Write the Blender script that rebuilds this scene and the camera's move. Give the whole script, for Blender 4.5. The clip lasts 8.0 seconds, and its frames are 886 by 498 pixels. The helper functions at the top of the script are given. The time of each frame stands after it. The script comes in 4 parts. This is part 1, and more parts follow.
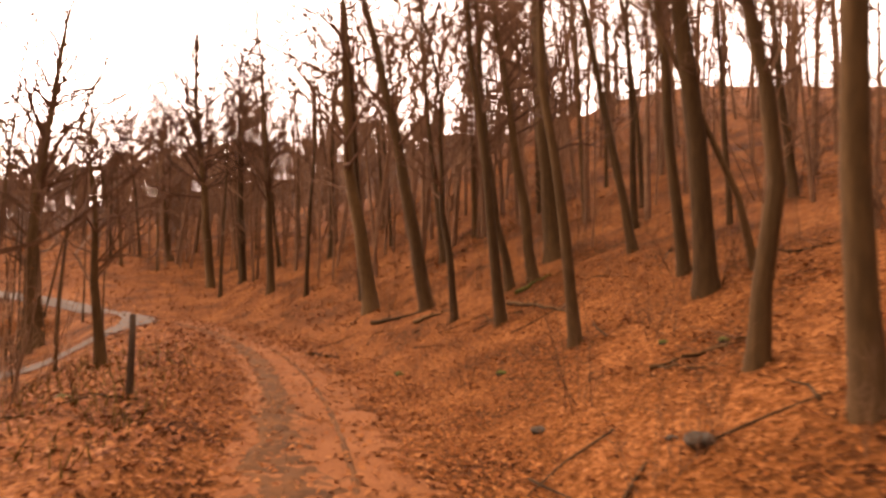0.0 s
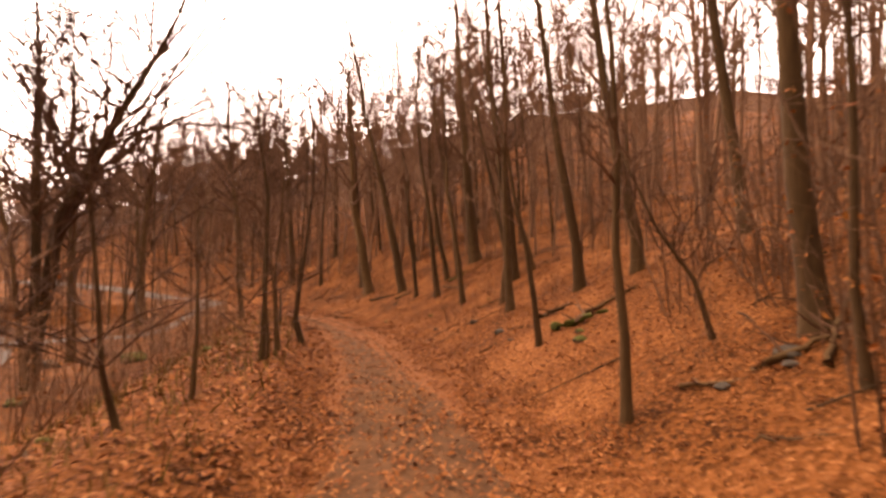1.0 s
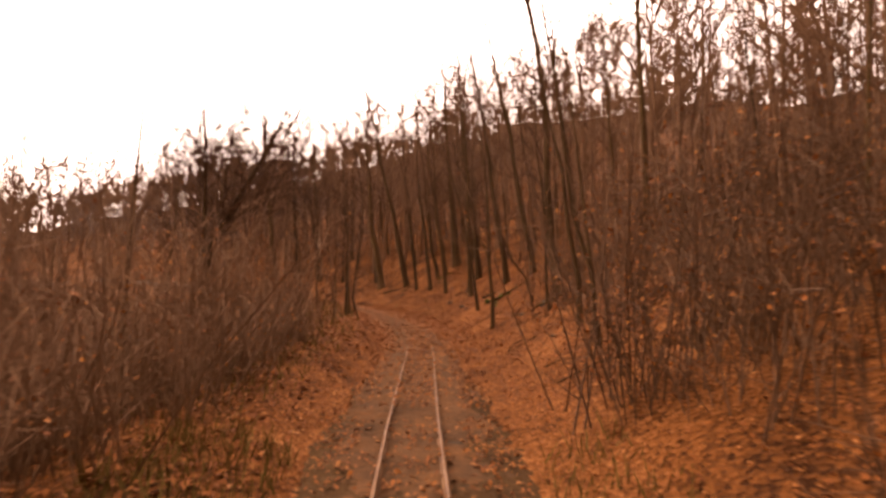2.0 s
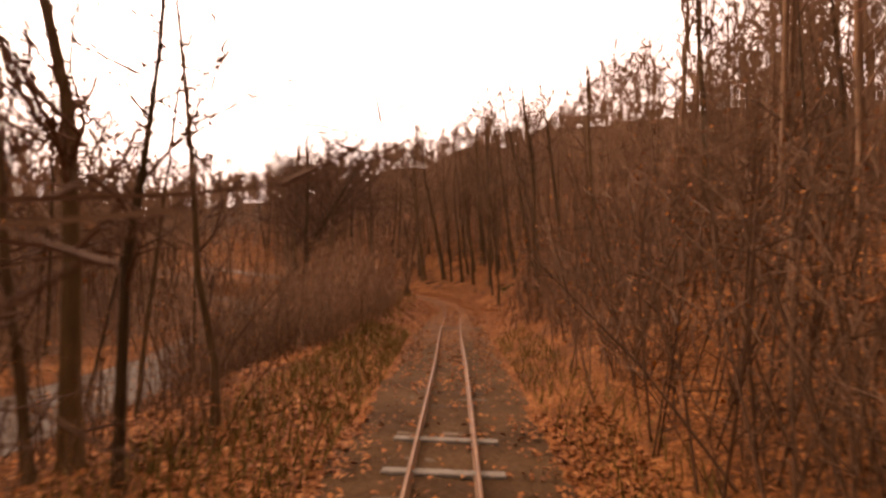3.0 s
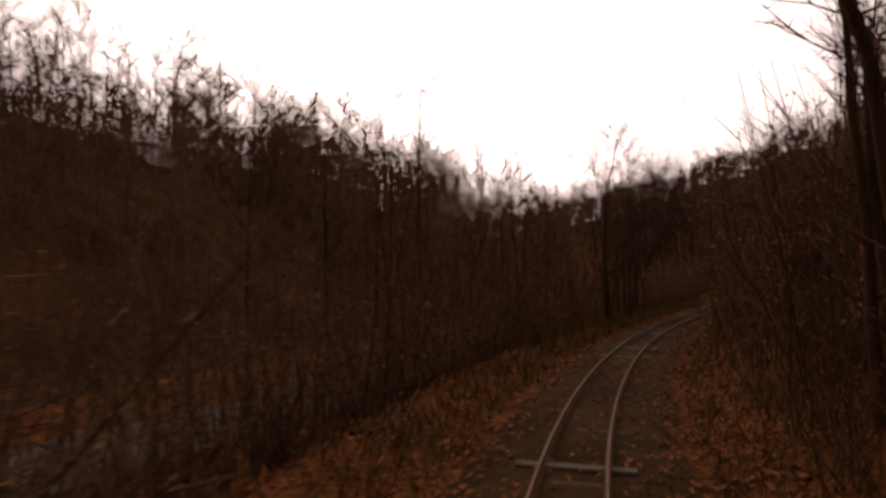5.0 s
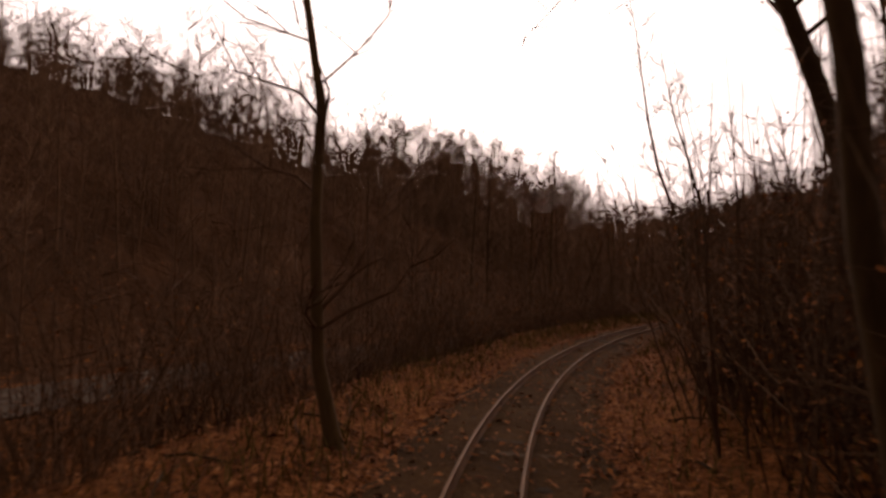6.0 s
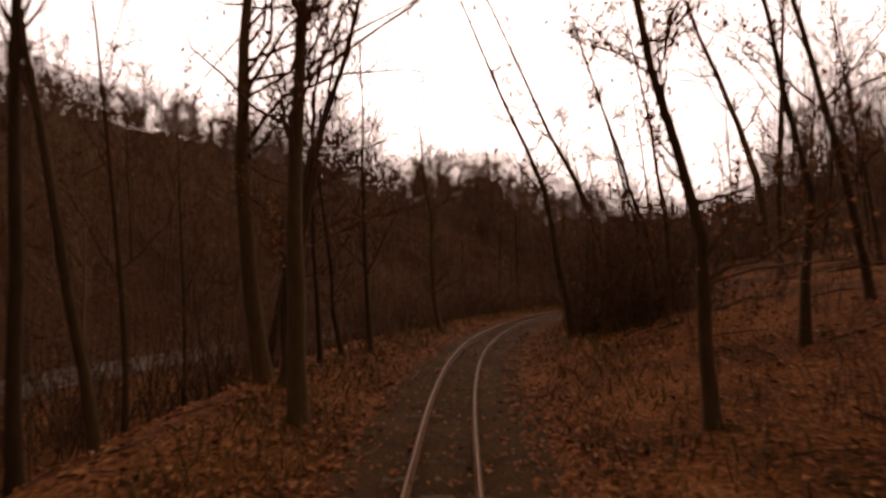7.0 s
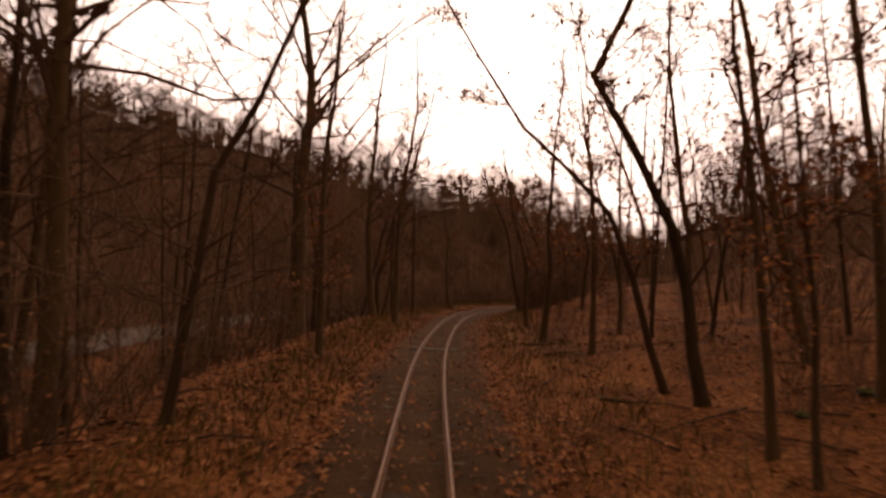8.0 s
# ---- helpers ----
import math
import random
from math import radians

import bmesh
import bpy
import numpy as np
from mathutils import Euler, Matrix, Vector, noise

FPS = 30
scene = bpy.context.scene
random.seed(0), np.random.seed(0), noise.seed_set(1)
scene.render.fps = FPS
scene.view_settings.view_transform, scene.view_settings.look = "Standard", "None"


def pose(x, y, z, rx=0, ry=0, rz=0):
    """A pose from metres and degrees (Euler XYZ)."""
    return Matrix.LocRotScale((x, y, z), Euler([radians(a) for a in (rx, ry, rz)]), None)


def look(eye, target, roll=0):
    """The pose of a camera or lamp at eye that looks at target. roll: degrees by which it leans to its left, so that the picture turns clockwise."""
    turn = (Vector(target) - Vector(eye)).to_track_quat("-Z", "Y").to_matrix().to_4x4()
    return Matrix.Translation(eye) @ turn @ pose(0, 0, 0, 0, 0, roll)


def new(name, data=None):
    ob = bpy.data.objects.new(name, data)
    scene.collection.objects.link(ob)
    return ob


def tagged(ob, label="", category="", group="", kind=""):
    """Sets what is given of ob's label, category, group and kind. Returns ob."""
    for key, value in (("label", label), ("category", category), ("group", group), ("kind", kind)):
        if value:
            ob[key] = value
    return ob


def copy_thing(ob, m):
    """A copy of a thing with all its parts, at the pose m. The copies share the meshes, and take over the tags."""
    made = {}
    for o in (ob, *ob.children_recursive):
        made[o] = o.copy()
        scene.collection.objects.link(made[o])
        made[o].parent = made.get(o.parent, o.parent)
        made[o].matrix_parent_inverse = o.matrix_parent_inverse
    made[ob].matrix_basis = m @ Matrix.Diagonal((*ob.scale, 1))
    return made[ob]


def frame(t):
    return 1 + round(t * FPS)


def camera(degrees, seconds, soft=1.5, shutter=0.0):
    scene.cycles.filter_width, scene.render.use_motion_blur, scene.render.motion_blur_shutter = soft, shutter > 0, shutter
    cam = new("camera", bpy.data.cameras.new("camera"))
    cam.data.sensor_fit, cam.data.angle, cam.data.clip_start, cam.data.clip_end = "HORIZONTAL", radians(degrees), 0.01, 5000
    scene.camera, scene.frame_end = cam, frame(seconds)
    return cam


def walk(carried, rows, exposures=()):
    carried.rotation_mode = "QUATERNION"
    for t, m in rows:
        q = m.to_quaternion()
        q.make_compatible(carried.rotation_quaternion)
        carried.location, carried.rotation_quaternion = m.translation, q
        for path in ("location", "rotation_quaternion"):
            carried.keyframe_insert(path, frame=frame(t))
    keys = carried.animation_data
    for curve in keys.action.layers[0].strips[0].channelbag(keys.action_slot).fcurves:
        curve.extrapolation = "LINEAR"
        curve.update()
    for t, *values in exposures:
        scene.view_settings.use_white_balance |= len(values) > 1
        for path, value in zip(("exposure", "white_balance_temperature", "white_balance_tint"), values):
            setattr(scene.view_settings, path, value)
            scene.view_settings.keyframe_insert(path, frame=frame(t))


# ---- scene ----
# A forest railway seen from the back of a train that runs away downhill.


def at(t, x, y, yaw, pitch, roll):
    """A row of the walk: yaw to the left of +y, pitch upwards, in degrees."""
    a, b = radians(yaw), radians(pitch)
    ahead = Vector((-math.sin(a) * math.cos(b), math.cos(a) * math.cos(b), math.sin(b)))
    eye = Vector((x, y, 2.27))
    return t, look(eye, eye + ahead, roll)


cam = camera(66.7, 8.0, soft=3.0, shutter=0.12)
walk(cam, [
    at(0.0, 0.036, 0.004, -8.24, 3.38, 1.08),
    at(0.5, -0.168, -7.466, -9.17, 3.37, 2.96),
    at(1.0, -1.282, -16.501, -9.37, 2.60, 0.48),
    at(1.5, -2.429, -24.649, -9.49, 2.42, 0.43),
    at(1.7, -2.860, -28.041, -9.56, 2.49, 0.48),
    at(2.8, -5.254, -46.143, -8.00, 2.26, 1.30),
    at(3.0, -5.658, -49.285, -6.54, 2.00, 1.79),
    at(3.5, -6.445, -57.290, -1.29, 2.21, 0.11),
    at(4.0, -6.635, -66.505, 4.30, 2.55, -0.07),
    at(4.5, -6.162, -74.778, 10.60, 2.67, -0.02),
    at(5.0, -4.815, -83.286, 20.39, 2.12, 0.18),
    at(5.2, -3.913, -86.909, 26.02, 1.66, -0.75),
    at(6.5, 6.138, -107.591, 32.32, 2.46, 1.50),
    at(7.0, 11.124, -114.959, 34.76, 2.07, -0.29),
    at(7.5, 16.689, -122.463, 35.98, 2.37, 1.28),
    at(8.0, 22.872, -130.631, 36.61, 2.16, 3.03),
], exposures=[
    (0.0, 0.42, 8900, 34), (0.5, 0.46, 8800, 33), (1.0, 0.42, 8900, 34), (1.7, 0.1, 9100, 35), (2.8, -0.18, 9200, 36), (3.5, -0.14, 9100, 36), (4.0, -0.95, 8800, 34),
    (4.5, -2.0, 8300, 32), (5.2, -2.55, 8000, 32), (6.5, -2.25, 8200, 32), (7.0, -2.15, 8400, 33), (7.5, -2.28, 8900, 34), (8.0, -1.8, 9300, 36),
])

# ---- sky and sun ----
SUN_YAW, SUN_UP = radians(30), radians(15)
world = bpy.data.worlds.new("world")
scene.world = world
world.use_nodes = True
wn = world.node_tree
sky = wn.nodes.new("ShaderNodeTexSky")
sky.sky_type, sky.sun_disc = "NISHITA", False
sky.sun_elevation, sky.sun_rotation = SUN_UP, -SUN_YAW
sky.dust_density, sky.air_density = 10.0, 1.0
cloud = wn.nodes.new("ShaderNodeMix")
cloud.data_type, cloud.blend_type = "RGBA", "ADD"
cloud.inputs["Factor"].default_value = 1.0
toward = Vector((-math.sin(SUN_YAW) * math.cos(SUN_UP), math.cos(SUN_YAW) * math.cos(SUN_UP), math.sin(SUN_UP)))
# thin overcast, brighter on the side of the veiled sun
coords = wn.nodes.new("ShaderNodeTexCoord")
facing = wn.nodes.new("ShaderNodeVectorMath")
facing.operation, facing.inputs[1].default_value = "DOT_PRODUCT", toward
lobe = wn.nodes.new("ShaderNodeMapRange")
lobe.inputs["From Min"].default_value, lobe.inputs["From Max"].default_value = -0.1, 0.85
veil = wn.nodes.new("ShaderNodeMix")
veil.data_type = "RGBA"
veil.inputs["A"].default_value, veil.inputs["B"].default_value = (8.5, 8.5, 8.9, 1), (46.0, 45.4, 46.0, 1)
wn.links.new(coords.outputs["Generated"], facing.inputs[0])
wn.links.new(facing.outputs["Value"], lobe.inputs["Value"])
wn.links.new(lobe.outputs["Result"], veil.inputs["Factor"])
wn.links.new(veil.outputs["Result"], cloud.inputs["B"])
haze = wn.nodes.new("ShaderNodeHueSaturation")
haze.inputs["Saturation"].default_value, haze.inputs["Value"].default_value = 0.1, 0.42
wn.links.new(sky.outputs["Color"], haze.inputs["Color"])
wn.links.new(haze.outputs["Color"], cloud.inputs["A"])
wn.links.new(cloud.outputs["Result"], wn.nodes["Background"].inputs["Color"])
wn.nodes["Background"].inputs["Strength"].default_value = 0.15
lamp = bpy.data.lights.new("sun", "SUN")
lamp.energy, lamp.angle, lamp.color = 0.7, radians(14), (1.0, 0.86, 0.7)
sun = new("sun", lamp)
sun.matrix_world = look(toward * 100, (0, 0, 0))


# ---- materials ----
def surface(name, colours, fine=8.0, coarse=0.6, rough=0.85, bump=0.3, depth=0.02, island=0.0, stretch=(1, 1, 1), coarse_mix=0.5, per_object=0.0, cells=False, sheen=None):
    """A mottled surface: grain and patches of the given colours, with relief."""
    m = bpy.data.materials.new(name)
    m.use_nodes = True
    nt = m.node_tree
    bsdf = nt.nodes["Principled BSDF"]
    geo = nt.nodes.new("ShaderNodeTexCoord")
    mapping = nt.nodes.new("ShaderNodeMapping")
    mapping.inputs["Scale"].default_value = stretch
    nt.links.new(geo.outputs["Object"], mapping.inputs["Vector"])
    grain = nt.nodes.new("ShaderNodeTexVoronoi" if cells else "ShaderNodeTexNoise")
    grain.inputs["Scale"].default_value = fine
    if not cells:
        grain.inputs["Detail"].default_value = 6
    patch = nt.nodes.new("ShaderNodeTexNoise")
    patch.inputs["Scale"].default_value, patch.inputs["Detail"].default_value = coarse, 3
    for n in (grain, patch):
        nt.links.new(mapping.outputs["Vector"], n.inputs["Vector"])
    both = nt.nodes.new("ShaderNodeMix")
    both.inputs["Factor"].default_value = coarse_mix
    nt.links.new(grain.outputs["Color" if cells else "Fac"], both.inputs["A"])
    nt.links.new(patch.outputs["Fac"], both.inputs["B"])
    value = both.outputs["Result"]
    if island or per_object:
        info = nt.nodes.new("ShaderNodeNewGeometry" if island else "ShaderNodeObjectInfo")
        blend = nt.nodes.new("ShaderNodeMix")
        blend.inputs["Factor"].default_value = island or per_object
        nt.links.new(value, blend.inputs["A"])
        nt.links.new(info.outputs["Random Per Island" if island else "Random"], blend.inputs["B"])
        value = blend.outputs["Result"]
    ramp = nt.nodes.new("ShaderNodeValToRGB")
    spots = [0.3 + 0.4 * i / (len(colours) - 1) for i in range(len(colours))] if not island else [i / (len(colours) - 1) for i in range(len(colours))]
    while len(ramp.color_ramp.elements) < len(colours):
        ramp.color_ramp.elements.new(0.5)
    for e, p, c in zip(ramp.color_ramp.elements, spots, colours):
        e.position, e.color = p, (*c, 1)
    nt.links.new(value, ramp.inputs["Fac"])
    nt.links.new(ramp.outputs["Color"], bsdf.inputs["Base Color"])
    bsdf.inputs["Roughness"].default_value = rough
    bsdf.inputs["Specular IOR Level"].default_value = sheen if sheen is not None else 0.3 if rough < 0.6 else 0.12
    relief = nt.nodes.new("ShaderNodeBump")
    relief.inputs["Strength"].default_value, relief.inputs["Distance"].default_value = bump, depth
    nt.links.new(grain.outputs["Distance" if cells else "Fac"], relief.inputs["Height"])
    nt.links.new(relief.outputs["Normal"], bsdf.inputs["Normal"])
    return m


M_LITTER = surface("leaf_litter", [(0.0269, 0.009, 0.0029), (0.0784, 0.0261, 0.007), (0.1366, 0.0457, 0.0126), (0.2128, 0.0806, 0.0266)], 15, 0.45, 0.9, 1.0, 0.05, coarse_mix=0.64, cells=True, sheen=0.03)
M_LEAF = surface("dry_leaf", [(0.088, 0.0259, 0.0066), (0.154, 0.0454, 0.0102), (0.2035, 0.066, 0.0159), (0.275, 0.114, 0.0387)], 5, 1.0, 0.7, 0.2, island=0.8, sheen=0.05)
M_RUST_LEAF = surface("withered_leaf", [(0.12, 0.0285, 0.006), (0.232, 0.0646, 0.0105), (0.344, 0.1216, 0.0195)], 5, 1.0, 0.75, 0.2, island=0.8)
M_BALLAST = surface("ballast", [(0.023, 0.0111, 0.0043), (0.047, 0.023, 0.009), (0.0812, 0.0417, 0.0166)], 16, 0.7, 0.95, 1.0, 0.05, sheen=0.03)
M_PATH = surface("trodden_leaves", [(0.088, 0.0324, 0.0121), (0.1276, 0.0469, 0.0171), (0.1628, 0.0619, 0.0234), (0.2024, 0.0854, 0.0359)], 22, 0.8, 0.9, 0.5, 0.02, coarse_mix=0.5, sheen=0.03)
M_RUT = surface("leafy_gravel", [(0.034, 0.017, 0.0085), (0.06, 0.029, 0.0135), (0.09, 0.0405, 0.017), (0.14, 0.056, 0.02)], 9, 1.2, 0.95, 0.8, 0.04, coarse_mix=0.55, sheen=0.03)
M_BARK = surface("bark", [(0.0274, 0.0147, 0.0052), (0.0606, 0.0322, 0.0116), (0.1056, 0.057, 0.0207)], 14, 1.2, 0.95, 0.8, 0.02, stretch=(1, 1, 0.25), per_object=0.25)
M_TWIG = surface("twig_bark", [(0.0451, 0.0208, 0.0112), (0.0901, 0.0441, 0.0212), (0.1392, 0.0701, 0.0368)], 10, 0.3, 0.95, 0.2, per_object=0.25)
M_WOODS = surface("grey_brown_twigs", [(0.086, 0.0435, 0.0215), (0.146, 0.074, 0.037), (0.205, 0.109, 0.058)], 4, 0.15, 0.95, 0.2)
M_SCRUB = surface("dark_scrub_twigs", [(0.05, 0.0245, 0.0118), (0.092, 0.0455, 0.022), (0.135, 0.07, 0.036)], 4, 0.3, 0.95, 0.2)
# bare grey twigs, with the haze of distance mixed into their colour
M_HAZED_TWIGS = surface("hazed_twigs", [(0.085, 0.053, 0.037), (0.135, 0.086, 0.06), (0.18, 0.118, 0.085)], 1.0, 0.05, 0.95, 0.2)
# forest floor with the shade of dense woods put into its dark colour
M_SHADED_FLOOR = surface("shaded_floor", [(0.03, 0.0125, 0.005), (0.058, 0.0245, 0.0105), (0.085, 0.038, 0.017)], 2.5, 0.12, 0.95, 1.0, 0.2, sheen=0.03)
M_GRASS = surface("dry_grass", [(0.0454, 0.0291, 0.0072), (0.0964, 0.0619, 0.0151), (0.1588, 0.1071, 0.0353)], 5, 0.5, 0.8, 0.1, island=0.7, sheen=0.03)
M_MOSS = surface("moss", [(0.022, 0.024, 0.005), (0.05, 0.052, 0.009), (0.09, 0.088, 0.018)], 30, 3.0, 0.95, 0.8, 0.02)
M_RAIL = surface("rail_steel", [(0.06, 0.024, 0.009), (0.125, 0.056, 0.022), (0.2, 0.1, 0.043)], 20, 2.0, 0.62, 0.2, sheen=0.12)
M_CONCRETE = surface("sleeper_concrete", [(0.0622, 0.0479, 0.0336), (0.1067, 0.0839, 0.0605), (0.1601, 0.1279, 0.0941)], 25, 2.0, 0.9, 0.5, per_object=0.3)
M_WOOD = surface("sleeper_wood", [(0.026, 0.0165, 0.01), (0.052, 0.033, 0.0195), (0.085, 0.056, 0.034)], 20, 2.0, 0.9, 0.6, stretch=(0.3, 1, 1), per_object=0.4, sheen=0.05)
M_ROAD = surface("asphalt", [(0.0525, 0.0378, 0.0262), (0.075, 0.0553, 0.0394), (0.0975, 0.0727, 0.0531)], 25, 0.8, 0.9, 0.3)
M_STONE = surface("stone", [(0.0248, 0.0188, 0.0122), (0.0495, 0.0376, 0.0248), (0.0825, 0.0637, 0.0439)], 12, 2.0, 0.9, 0.7, 0.03)


def mesh(name, verts, faces, material, smooth=False):
    me = bpy.data.meshes.new(name)
    me.from_pydata(verts, [], faces)
    me.materials.append(material)
    if smooth:
        me.polygons.foreach_set("use_smooth", [True] * len(me.polygons))
    me.update()
    return me


def part(name, me, parent, label=""):
    ob = new(name, me)
    ob.parent = parent
    return tagged(ob, label)


# ---- the line of the track: arc s backwards along the view, u to the right of it ----
STEP = 0.5
BENDS = [-12, -12, -12, -12, -12, -12, -12, -12.1, -12.2, -12.1, -3.0, -16.9, 0.2, 3.3, -2.1, 0.1, 1.6, 10.9, 7.1, 11.0, 13.1, 16.3, 17.8, 10.4, 2.7, 6.3, 1.5, -2.7, -2.8, -2.8, -2.8]
ARC = np.arange(-190, 330.01, STEP)
bend = np.interp(ARC, np.arange(-80, 161, 8.0), np.array(BENDS) / 1000)
bend[ARC > 160] = 0
bend[ARC < -120] = 0
TURN = np.concatenate([[0], np.cumsum((bend[1:] + bend[:-1]) / 2 * STEP)])
ZERO = int(190 / STEP)
TURN -= TURN[ZERO]
LINE_X = np.concatenate([[0], np.cumsum((np.sin(TURN)[1:] + np.sin(TURN)[:-1]) / 2 * STEP)])
LINE_Y = np.concatenate([[0], np.cumsum(-(np.cos(TURN)[1:] + np.cos(TURN)[:-1]) / 2 * STEP)])
LINE_X -= LINE_X[ZERO]
LINE_Y -= LINE_Y[ZERO]


def along(s, u):
    """The plan place at arc s and u metres to the right of the track."""
    a = np.interp(s, ARC, TURN)
    return np.interp(s, ARC, LINE_X) + u * np.cos(a), np.interp(s, ARC, LINE_Y) + u * np.sin(a)


def beside(x, y):
    """Arc and signed distance from the track of plan places."""
    x, y = np.atleast_1d(x).astype(float), np.atleast_1d(y).astype(float)
    s, u = np.empty_like(x), np.empty_like(x)
    for a in range(0, len(x), 4000):
        cx, cy = x[a:a + 4000], y[a:a + 4000]
        d = (cx[:, None] - LINE_X) ** 2 + (cy[:, None] - LINE_Y) ** 2
        j = d.argmin(1)
        side = (cx - LINE_X[j]) * np.cos(TURN[j]) + (cy - LINE_Y[j]) * np.sin(TURN[j])
        s[a:a + 4000], u[a:a + 4000] = ARC[j], np.sign(side) * np.sqrt(d.min(1))
    return s, u


def profile(s, u):
    """The lie of the land across the track, without its bumps."""
    near = np.interp(s, [60, 90, 115, 140], [1.0, 0.8, 0.45, 0.3])
    far = np.interp(s, [-120, -60, -42, -32, -20, -8, 15, 28, 45, 60, 90, 115, 140], [0.5, 0.75, 1.15, 0.9, 0.72, 0.58, 0.62, 0.6, 0.4, 0.25, 0.22, 0.25, 0.12])
    right = np.interp(u, [0, 1.7, 2.3, 3, 5, 8], [-.2, -.2, -.05, .4, 1.35, 3.0])
    right = np.where(right > 0, right * near, right)
    right = right + far * np.interp(u, [8, 12, 20, 30, 45, 70, 120], [0, 2.4, 7.2, 12.4, 17.0, 21, 23])
    bench = np.interp(s, [0, 20], [0.23, 0.0]) * np.interp(np.abs(u), [1.6, 2.6], [1, 0])
    left = np.interp(-u, [0, 1.6, 2.2, 3.4, 4.8, 6.8, 7.8, 17, 20], [-.2, -.2, 0.02, .12, -.2, -1.1, -1.32, -1.35, -1.2])
    steep = np.interp(-u, [0, 1.6, 2.2, 3.0, 4.2, 6, 17, 20], [-.2, -.2, .02, .05, -.6, -1.32, -1.35, -1.2])
    left = left + np.interp(s, [46, 58, 80, 96], [0, 1, 1, 0]) * (steep - left)
    left = left + np.interp(s, [10, 30], [0.38, 0.0]) * np.interp(-u, [1.6, 2.1, 5, 9], [0, 1, 1, 0])
    rise = np.interp(s, [-60, -10, 10, 30, 45, 60, 85, 140, 170], [0.1, 0.2, 0.3, 0.44, 0.6, 0.72, 0.75, 0.63, 0.5])
    away = np.clip(-u - 17.5, 0, 50)
    left = left + rise * (away - away ** 2 / 130)
    left = left + np.interp(s, [-45, -25, 2, 26], [0, 0.4, 0.4, 0]) * np.clip(-u - 29, 0, 26)
    return np.where(u > 0, right, left) + bench


def beyond(x, y, z):
    """The far mountain behind the bend, high to the right and falling to the left."""
    yaw = np.degrees(np.arctan2(-(x + 5.0), y + 40.0))
    dist = np.hypot(x + 5.0, y + 40.0)
    crest = np.interp(yaw, [-110, -70, -45, -30, -16, -10, 0, 12, 18, 24, 35, 60, 90], [15, 70, 84, 84, 71, 54, 31.5, 19.5, 15, 10, 5, 3, 0])
    reach = np.interp(yaw, [-30, -16, -10, 0, 12], [330, 300, 255, 200, 190])
    rise = np.clip((dist / reach - 0.42) / 0.58, 0, 1) ** 1.15
    past = 1 - 0.5 * np.clip((dist - reach) / 500, 0, 1)
    return np.maximum(z, crest * rise * past - np.where(rise > 0, 0, 30))


def bumps(x, y):
    return np.array([noise.noise(Vector((a * 0.35, b * 0.35, 0))) * 0.16 + noise.noise(Vector((a * 0.08, b * 0.08, 5))) * 0.5 for a, b in zip(x, y)])


def height(x, y):
    x, y = np.atleast_1d(x).astype(float), np.atleast_1d(y).astype(float)
    s, u = beside(x, y)
    calm = np.clip((np.abs(u) - 2.0) / 5, 0, 1)
    road = np.clip((np.abs(-u - 11.5) - 5) / 3, 0, 1)
    scrub = np.clip((-u - 20) / 6, 0, 1) * np.array([noise.noise(Vector((a * 0.45, b * 0.45, 11))) * 1.3 + noise.noise(Vector((a * 1.1, b * 1.1, 13))) * 0.7 for a, b in zip(x, y)])
    return beyond(x, y, profile(s, u)) + bumps(x, y) * calm * np.where(u < 0, road, 1) + scrub


def floor_at(x, y):
    return float(height(x, y)[0])


# ---- ground ----
def spread(lo, hi, step, far):
    inner = list(np.arange(lo, hi, step))
    before, after, d = [], [], step
    a, b = lo, inner[-1]
    while a > -far or b < far:
        d = min(d * 1.25, 40)
        a, b = a - d, b + d
        before.insert(0, a)
        after.append(b)
    return np.array(before + inner + after)


gx, gy = spread(-90, 40, 0.75, 900), spread(-146, 40, 0.75, 900)
X, Y = np.meshgrid(gx, gy)
Z = height(X.ravel(), Y.ravel())
nx, ny = len(gx), len(gy)
idx = np.arange(nx * ny).reshape(ny, nx)
quads = np.stack([idx[:-1, :-1], idx[:-1, 1:], idx[1:, 1:], idx[1:, :-1]], -1).reshape(-1, 4)
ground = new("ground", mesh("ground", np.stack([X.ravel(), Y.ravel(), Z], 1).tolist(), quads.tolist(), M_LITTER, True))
# slopes past the road and far land get the floor with painted-in shade
ground.data.materials.append(M_SHADED_FLOOR)
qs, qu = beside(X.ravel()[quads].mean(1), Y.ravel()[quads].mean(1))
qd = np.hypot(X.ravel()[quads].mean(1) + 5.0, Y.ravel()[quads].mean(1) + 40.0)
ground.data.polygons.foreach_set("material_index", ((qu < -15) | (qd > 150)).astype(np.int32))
GRID_Z = Z.reshape(ny, nx)


def lie(x, y):
    """The height of the ground sheet itself at plan places."""
    i = np.clip(np.searchsorted(gx, x) - 1, 0, nx - 2)
    j = np.clip(np.searchsorted(gy, y) - 1, 0, ny - 2)
    a, b = (x - gx[i]) / (gx[i + 1] - gx[i]), (y - gy[j]) / (gy[j + 1] - gy[j])
    return (GRID_Z[j, i] * (1 - a) + GRID_Z[j, i + 1] * a) * (1 - b) + (GRID_Z[j + 1, i] * (1 - a) + GRID_Z[j + 1, i + 1] * a) * b


tagged(ground, "hilly forest floor covered in dry orange-brown leaves", "ground", kind="structure")


